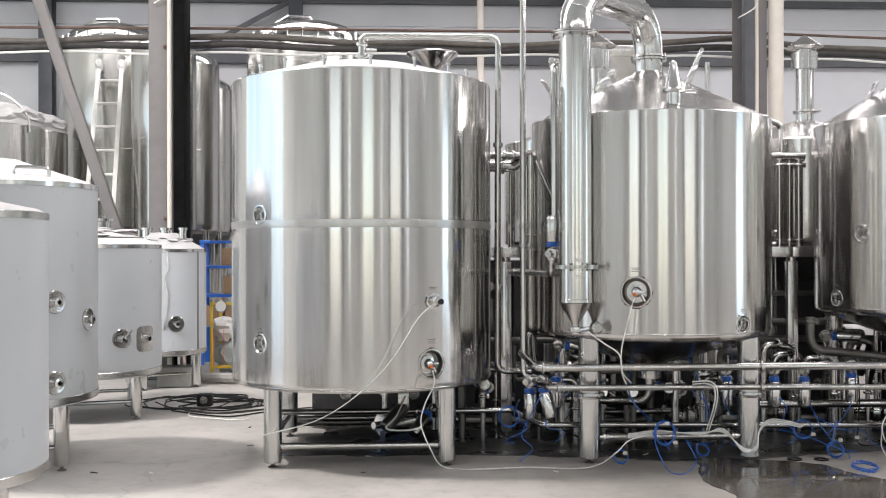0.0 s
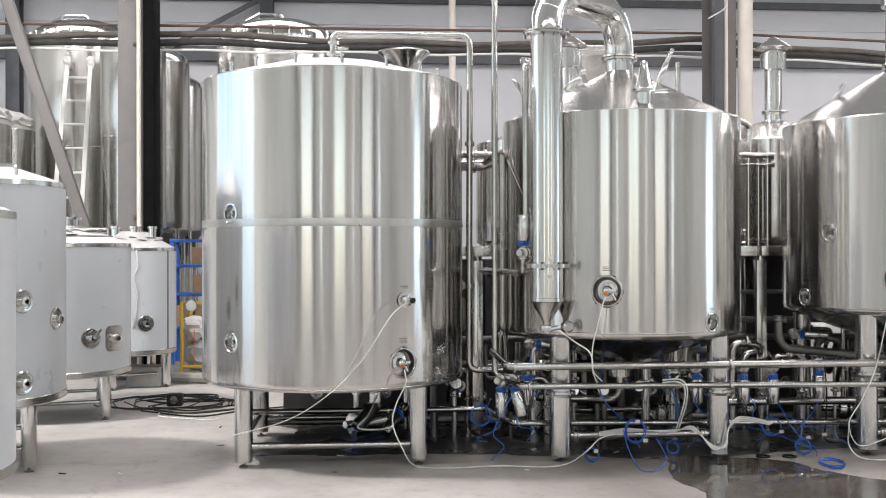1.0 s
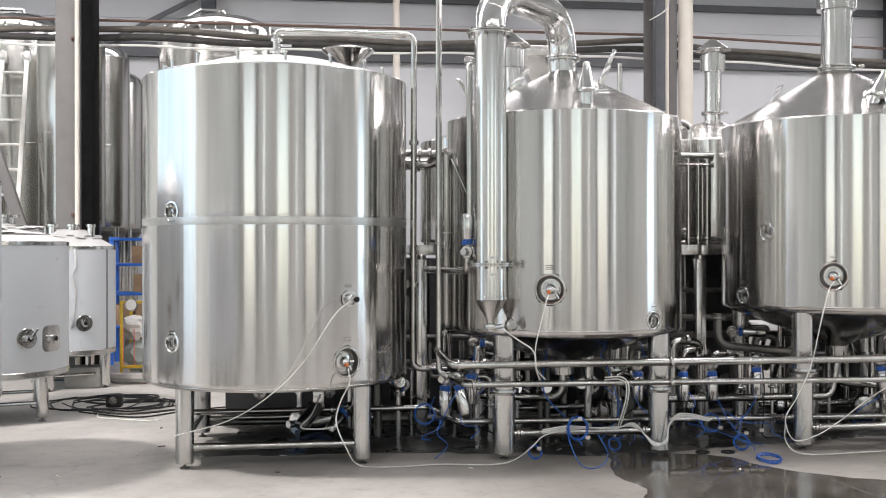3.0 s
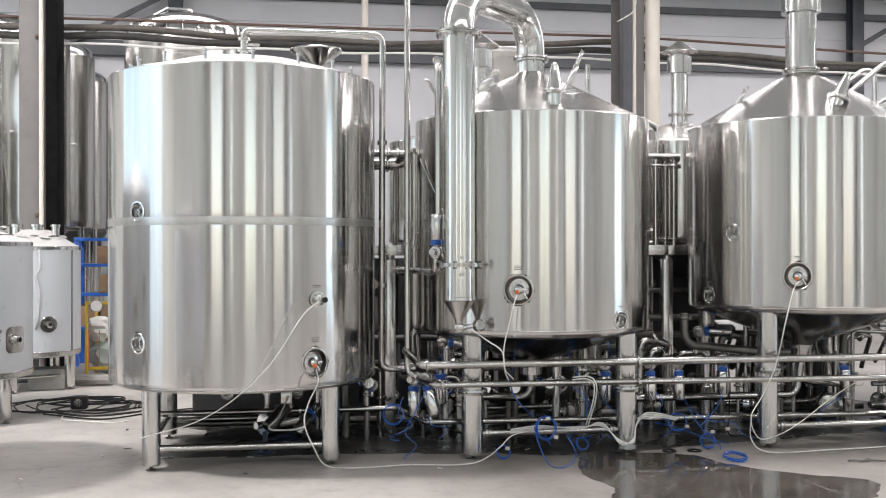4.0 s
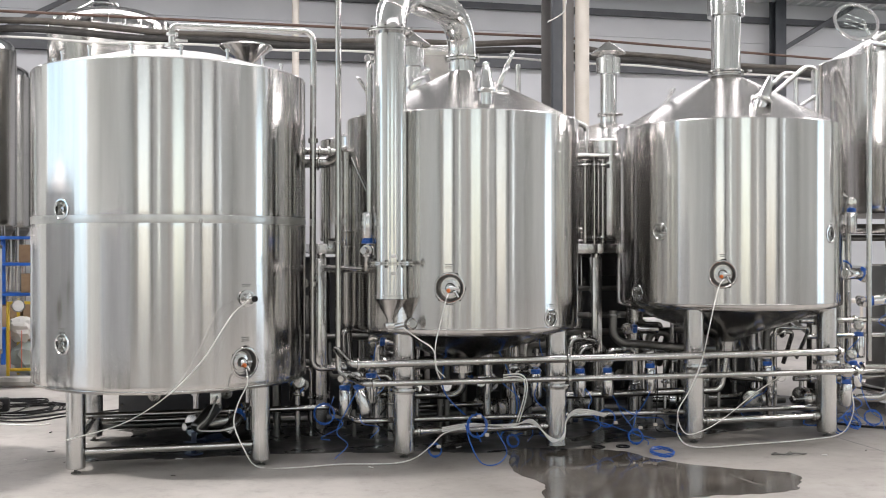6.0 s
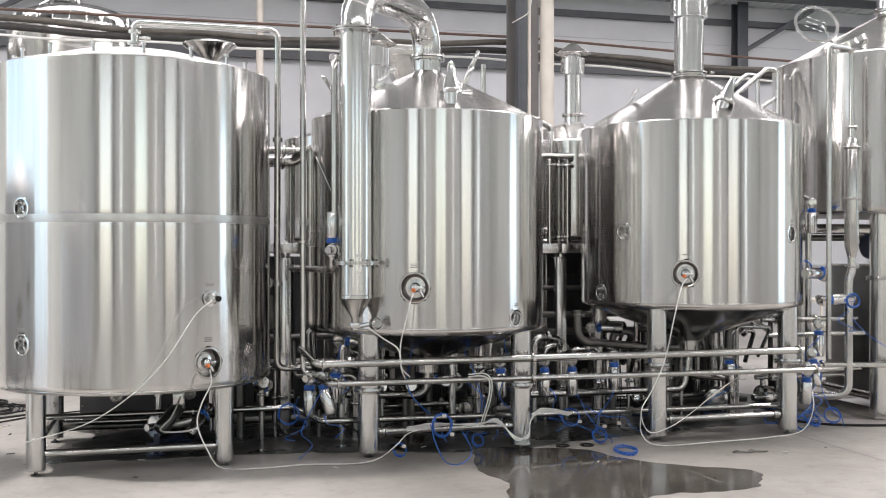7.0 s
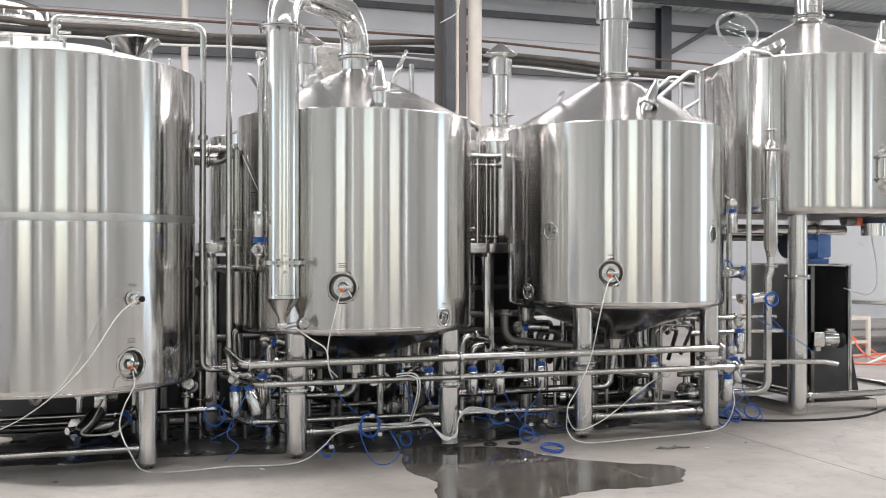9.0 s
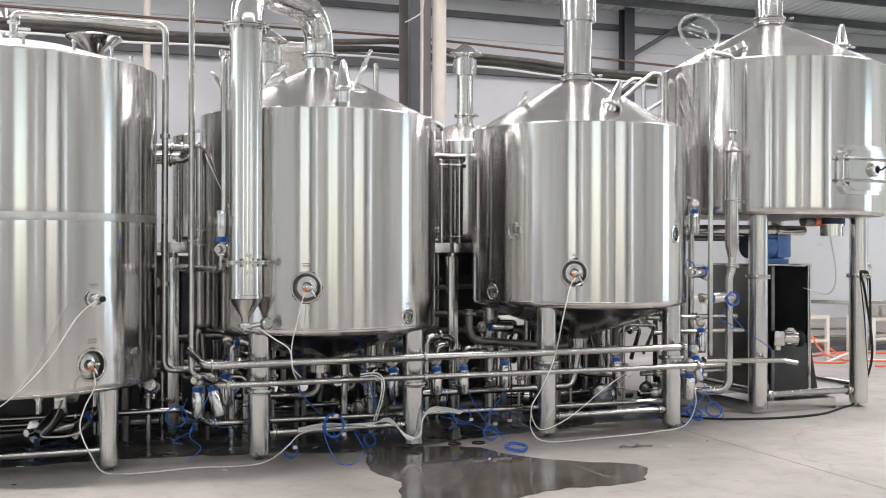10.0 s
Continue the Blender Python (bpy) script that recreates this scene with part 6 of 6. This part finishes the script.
# air tubes
rng = random.Random(4)
for a, b in (((1.14, 7.8, 0.52), (0.95, 7.72, Z)), ((1.2, 7.8, 0.5), (1.25, 7.9, 0.12)), ((2.98, 7.95, 0.5), (3.05, 7.85, 0.10)), ((3.22, 7.95, 0.45), (3.32, 7.75, 0.08)), ((3.62, 8.0, 0.48), (3.38, 7.95, 0.15)), ((3.5, 8.0, 0.24), (3.42, 7.6, 0.03)), ((5.36, 7.85, 0.35), (5.42, 7.75, 0.06)), ((5.30, 7.75, 0.35), (5.55, 7.85, 0.06)), ((5.45, 8.2, 0.6), (5.6, 8.0, 0.1)), ((5.75, 7.85, 1.1), (6.15, 7.75, 0.62)), ((1.33, 8.15, 0.8), (1.28, 8.1, 0.3)), ((1.0, 8.2, 0.4), (0.95, 8.0, 0.1)), ((4.75, 8.1, 0.5), (4.6, 8.2, 0.1)), ((5.5, 7.85, 0.5), (5.7, 7.8, 0.02)), ((5.36, 7.8, 0.4), (5.2, 7.72, 0.02)), ((5.6, 8.0, 0.8), (5.4, 7.9, 0.2)), ((3.3, 7.95, 0.3), (3.9, 8.0, 0.02)), ((3.0, 7.9, 0.2), (3.6, 7.85, 0.02)), ((5.8, 7.85, 1.15), (5.75, 7.8, 0.85)), ((2.62, 7.95, 0.5), (2.75, 7.9, 0.05)), ((2.35, 8.1, 0.5), (2.55, 8.0, 0.02)), ((2.8, 8.4, 0.9), (2.95, 8.5, 0.3))):
    a, b = Vector(a), Vector(b)
    mids = [a.lerp(b, f) + Vector((rng.uniform(-0.09, 0.09), rng.uniform(-0.06, 0.06), rng.uniform(-0.03, 0.03))) for f in (0.3, 0.6, 0.85)]
    cable("air_tube", [a] + mids + [b], 0.0036, BLUE, "thin blue plastic air tube", "tube", "blue air tubes", 6)
cable("air_tube", [(1.91, 7.52, 0.26), (1.92, 7.4, 0.136), (1.977, 7.31, 0.014), (2.082, 7.25, 0.014), (2.197, 7.4, 0.071), (2.156, 7.52, 0.20)], 0.0042, BLUE, "thin blue plastic air tube looping to the floor", "tube", "blue air tubes", 6)
for x, y, z, r, tilt, turns in ((2.0, 7.52, 0.25, 0.085, 80, 5), (1.68, 7.55, 0.075, 0.05, 60, 4), (3.19, 7.9, 0.20, 0.07, 75, 3), (3.38, 7.75, 0.07, 0.06, 60, 4), (3.41, 7.32, 0.03, 0.09, 8, 5), (0.92, 8.15, 0.28, 0.08, 70, 4), (5.50, 8.1, 1.40, 0.07, 85, 5), (2.35, 7.75, 0.08, 0.05, 60, 3), (5.45, 7.9, 0.09, 0.08, 40, 4), (5.62, 7.85, 0.12, 0.07, 55, 4), (5.28, 7.8, 0.08, 0.06, 70, 3), (5.82, 7.84, 1.12, 0.06, 80, 4)):
    bm = B()
    m = pose(x, y, z, tilt, 0, rng.uniform(-25, 25))
    pts = [m @ Vector((r * (1 + 0.08 * math.sin(3.7 * k)) * math.cos(k * math.pi / 8), r * (1 + 0.10 * math.sin(2.1 * k + 1)) * math.sin(k * math.pi / 8), 0.012 * math.sin(0.9 * k))) for k in range(16 * turns)]
    sweep(bm, pts, 0.0038, 6)
    solid("tube_coil", bm, BLUE, "small coil of blue plastic air tube", "tube", "blue tube coils")
for x, y, z in ((2.0, 7.46, 0.33), (2.06, 7.46, 0.19), (3.25, 7.85, 0.17), (3.40, 7.7, 0.15), (3.55, 7.75, 0.16), (1.70, 7.5, 0.11)):
    bm = B()
    box(bm, (x - 0.016, y - 0.01, z - 0.012), (x + 0.016, y + 0.01, z + 0.012), 0.004)
    solid("tape_tag", bm, CREAM, "scrap of cream tape round blue tubing", "tape", "tape tags")
# black leads heaped on the floor
for k in range(7):
    cx, cy, ra = -1.95 + rng.uniform(-0.25, 0.35), 10.85 + rng.uniform(-0.3, 0.3), rng.uniform(0.25, 0.5)
    pts = [(cx + ra * (1 + 0.25 * math.sin(1.7 * j + k)) * math.cos(0.8 * j + k) * 1.2, cy + ra * (1 + 0.2 * math.sin(2.3 * j)) * math.sin(0.8 * j + k), 0.010 + 0.006 * k) for j in range(13)]
    cable("black_lead", pts, 0.007, BLACK, "black electric lead heaped on the floor", group="black leads")
cable("black_lead", [(-2.2, 10.4, Z), (-1.6, 10.0, Z), (-1.2, 10.3, Z), (-0.6, 10.6, Z), (-0.2, 10.4, Z)], 0.007, BLACK, "black electric lead trailing across the floor", group="black leads")
pb = thing("plug_box", (-1.93, 10.75, 0), "small black plug box on the heap of leads", "plug box")
part("body", box(B(), (-0.08, -0.06, 0), (0.08, 0.06, 0.13), 0.02), BLACK, pb)
part("socket_ring", lathe(B(), [(0, 0), (0.04, 0), (0.04, 0.02), (0, 0.02)], 16, m=axis_to((0, -0.06, 0.07), (0, -1, 0))), STEEL, pb)
cable("white_cord", [(-2.0, 10.35, Z), (-1.95, 10.05, Z), (-1.7, 9.88, Z), (-1.45, 9.78, Z), (-1.35, 9.85, Z)], 0.006, WHITE, "white cord lying on the floor")
cable("grey_hose", [(-1.15, 10.7, 0.05), (-1.05, 10.3, 0.06), (-1.0, 10.15, 0.22), (-0.9, 10.1, 0.3), (-0.7, 10.2, 0.3)], 0.05, MINT, "thick pale grey hose end behind the tank leg", "hose")
cable("red_hose", [(-2.4, 13.0, 0.02), (-2.0, 12.8, 0.02), (-1.6, 12.9, 0.03), (-1.2, 12.7, 0.02)], 0.02, CORAL, "coral red hose on the floor beyond the tank", "hose")
cable("grey_hose", [(-2.3, 12.6, 0.07), (-1.8, 12.5, 0.07), (-1.2, 12.6, 0.07), (-0.6, 12.4, 0.07)], 0.06, CONCRETE_BLOCK, "thick grey hose lying on the floor", "hose")
cable("floor_lead", [(5.4, 8.6, Z), (5.65, 8.05, Z), (6.2, 7.83, Z), (6.8, 7.85, Z), (7.3, 8.1, Z), (7.62, 8.25, 0.05), (7.66, 8.08, 0.5), (7.55, 8.05, 1.1), (7.5, 8.06, 1.33), (7.62, 8.08, 1.30), (7.75, 8.2, 0.9), (7.85, 8.3, 0.6)], 0.012, BLACK, "black lead curving round the raised tank", group="black leads")
cable("hanging_cable", [(7.33, 8.3, 1.7), (7.36, 8.25, 1.3), (7.30, 8.3, 1.12), (7.12, 8.45, 1.18)], 0.005, WHITE, "white cable hanging under the raised tank", group="white cables")
cable("sensor_cable", [(7.0, 8.25, 0.16), (7.2, 8.2, 0.2), (7.22, 8.2, 0.06), (7.0, 8.22, 0.02), (7.4, 8.2, 0.02)], 0.0044, WHITE, "white cable round the raised tank brace", group="white cables")
cl = solid("steel_clip", sweep(B(), [(4.22 + 0.05 * math.cos(a) + 0.02 * a, 7.12 + 0.03 * math.sin(a), 0.012 + 0.004 * math.sin(2 * a)) for a in np.linspace(0, 12, 40)], 0.006, 6), STEEL_DARK, "dark pipe clip lying on the floor", "clip")
lrng = random.Random(21)
for k in range(26):
    x, y = lrng.uniform(-2.4, 6.5), lrng.uniform(7.0, 9.6)
    a, w = lrng.uniform(0, 180), lrng.uniform(0.012, 0.035)
    solid("scrap", box(B(), (-w, -0.006, 0.002), (w, 0.006, 0.008), 0.0, pose(x, y, 0, 0, 0, a)), lrng.choice((CREAM, WHITE, BLACK, STEEL_DARK)), "small offcut of tie or tape on the floor", "scrap", "floor scraps")
for x, y in ((3.05, 7.72), (3.25, 7.7)):
    solid("washer_ring", lathe(B(), [(0.04, 0.001), (0.055, 0.001), (0.055, 0.012), (0.04, 0.012), (0.04, 0.001)], 24, (x, y, 0)), BLACK, "black rubber ring on the wet floor", "ring")


def pool(name, outline, z, material, label):
    """A thin sheet with an uneven edge, for water and the darkened floor."""
    ring = spline([(x, y, z) for x, y in outline + outline[:2]], 10)[:-11]
    bm = B()
    cx, cy = sum(p.x for p in ring) / len(ring), sum(p.y for p in ring) / len(ring)
    outer = []
    for p in ring:
        k = 1 + 0.10 * noise.noise(Vector((p.x * 3.0, p.y * 3.0, 7))) + 0.05 * noise.noise(Vector((p.x * 11, p.y * 11, 3)))
        outer.append(bm.verts.new((cx + (p.x - cx) * k, cy + (p.y - cy) * k, z)))
    bm.faces.new(outer)
    low = bmesh.ops.extrude_face_region(bm, geom=bm.faces[:])
    for v in low["geom"]:
        if isinstance(v, bmesh.types.BMVert):
            v.co.z = 0.0005
    return solid(name, bm, material, label, "water", "", "structure")


# the first sheet is damp floor whose dark colour also holds the vessels' shade
pool("damp_shaded_floor", [(-0.75, 8.15), (-0.1, 8.05), (0.65, 8.05), (1.45, 7.92), (1.75, 7.85), (2.25, 7.70), (2.9, 7.75), (3.65, 8.0), (4.5, 8.1), (5.05, 8.2), (5.7, 8.3), (6.0, 9.2), (5.8, 10.6), (4.0, 11.0), (2.0, 10.9), (0.0, 10.6), (-0.6, 9.9), (-0.7, 8.9)], 0.0018, DAMP_SHADE, "damp dirty concrete below the vessels, darkened for their shade")
pool("water", [(2.27, 7.70), (2.17, 7.10), (2.22, 6.68), (2.12, 6.18), (2.55, 5.92), (3.0, 6.03), (3.43, 6.05), (3.85, 6.12), (4.0, 6.55), (3.66, 6.80), (3.32, 7.15), (3.2, 7.47), (2.84, 7.72)], 0.003, WET, "shallow brown puddle on the concrete floor")

# ---- far bay beyond the raised tank ----
ft = film_tank((12.1, 13.7), 1.35, 0.72, 2.15, 2.5, 30, 1.1, "large pale film-covered tank in the far bay", ports=((-58, 0.92, 0.11, "valve"), (-20, 1.25, 0.11, "valve")))
bt = thing("work_bench", (10.6, 14.6, 0), "cream-painted steel frame bench in the far bay", "bench")
part("top", box(B(), (-0.6, -0.3, 0.70), (0.6, 0.3, 0.75), 0.008), CREAM, bt)
part("shelf", box(B(), (-0.55, -0.28, 0.3), (0.55, 0.28, 0.33), 0.006), CREAM, bt)
for x in (-0.55, 0.51):
    for y in (-0.27, 0.23):
        part("leg", box(B(), (x, y, 0), (x + 0.04, y + 0.04, 0.70), 0.004), CREAM, bt)
def stand(at, w, d, h, label):
    """A welded tube frame with a middle rail."""
    f = thing("pipe_stand", at, label, "stand", "far bay stands")
    for x in (-w / 2, w / 2):
        for y in (-d / 2, d / 2):
            part("post", box(B(), (x - 0.025, y - 0.025, 0), (x + 0.025, y + 0.025, h), 0.004), CREAM, f)
    for y in (-d / 2, d / 2):
        for z in (h - 0.03, h * 0.42):
            part("rail", box(B(), (-w / 2 + 0.025, y - 0.02, z - 0.02), (w / 2 - 0.025, y + 0.02, z + 0.02), 0.003), CREAM, f)
    for x in (-w / 2, w / 2):
        part("rail", box(B(), (x - 0.02, -d / 2 + 0.025, h - 0.05), (x + 0.02, d / 2 - 0.025, h - 0.01), 0.003), CREAM, f)


stand((10.05, 12.0, 0), 0.55, 0.5, 0.62, "cream welded tube stand on the far floor")
stand((11.9, 12.2, 0), 1.1, 0.5, 0.55, "wide cream welded tube stand on the far floor")
for x in (11.35, 11.62, 11.95):
    solid("cement_block", box(B(), (x, 12.05, 0.55), (x + 0.2, 12.35, 0.72), 0.015), CONCRETE_BLOCK, "grey cement block on a tube stand", "block", "far blocks")
for pts in ([(9.5, 11.6, 0.02), (10.0, 11.2, 0.02), (10.4, 11.5, 0.02), (10.3, 11.9, 0.25), (10.1, 11.8, 0.32), (10.2, 11.5, 0.05), (10.9, 11.1, 0.02), (11.8, 11.4, 0.02)], [(9.3, 12.2, 0.02), (10.2, 12.0, 0.02), (11.0, 12.2, 0.02), (12.0, 11.8, 0.02)], [(10.2, 10.7, 0.02), (11.0, 10.5, 0.02), (11.6, 10.6, 0.02)]):
    cable("red_hose", pts, 0.014, CORAL, "coral red hose looped on the far floor", "hose", "red hoses")
cable("white_cord", [(9.9, 11.3, Z), (10.3, 11.2, 0.15), (10.6, 11.35, 0.02), (10.9, 11.2, Z)], 0.02, WHITE, "white cord beside the red hoses")
for k in range(3):
    cable("black_lead", [(10.3 + rng.uniform(-0.4, 0.4), 10.0 + rng.uniform(-0.3, 0.3), 0.012 + 0.01 * k) for _ in range(7)], 0.012, BLACK, "black lead coiled on the far floor", group="black leads")
solid("floor_bar", box(B(), (9.2, 12.5, 0.0), (12.6, 12.58, 0.08), 0.006), GIRT, "dark steel bar lying in the far bay", "bar")
for x, w in ((5.9, 0.5), (6.5, 0.4)):
    solid("sack", box(B(), (x, 13.0, 0.0), (x + w, 13.5, 0.62), 0.09), FILM_WHITE, "white stacked sack against the column row", "sack", "far sacks")

# floor joint
slab("floor_joint", (5.155, 2.0, 0.0), (5.162, 7.75, 0.0012), PRINT, "dark sawn joint in the concrete floor", category="joint")
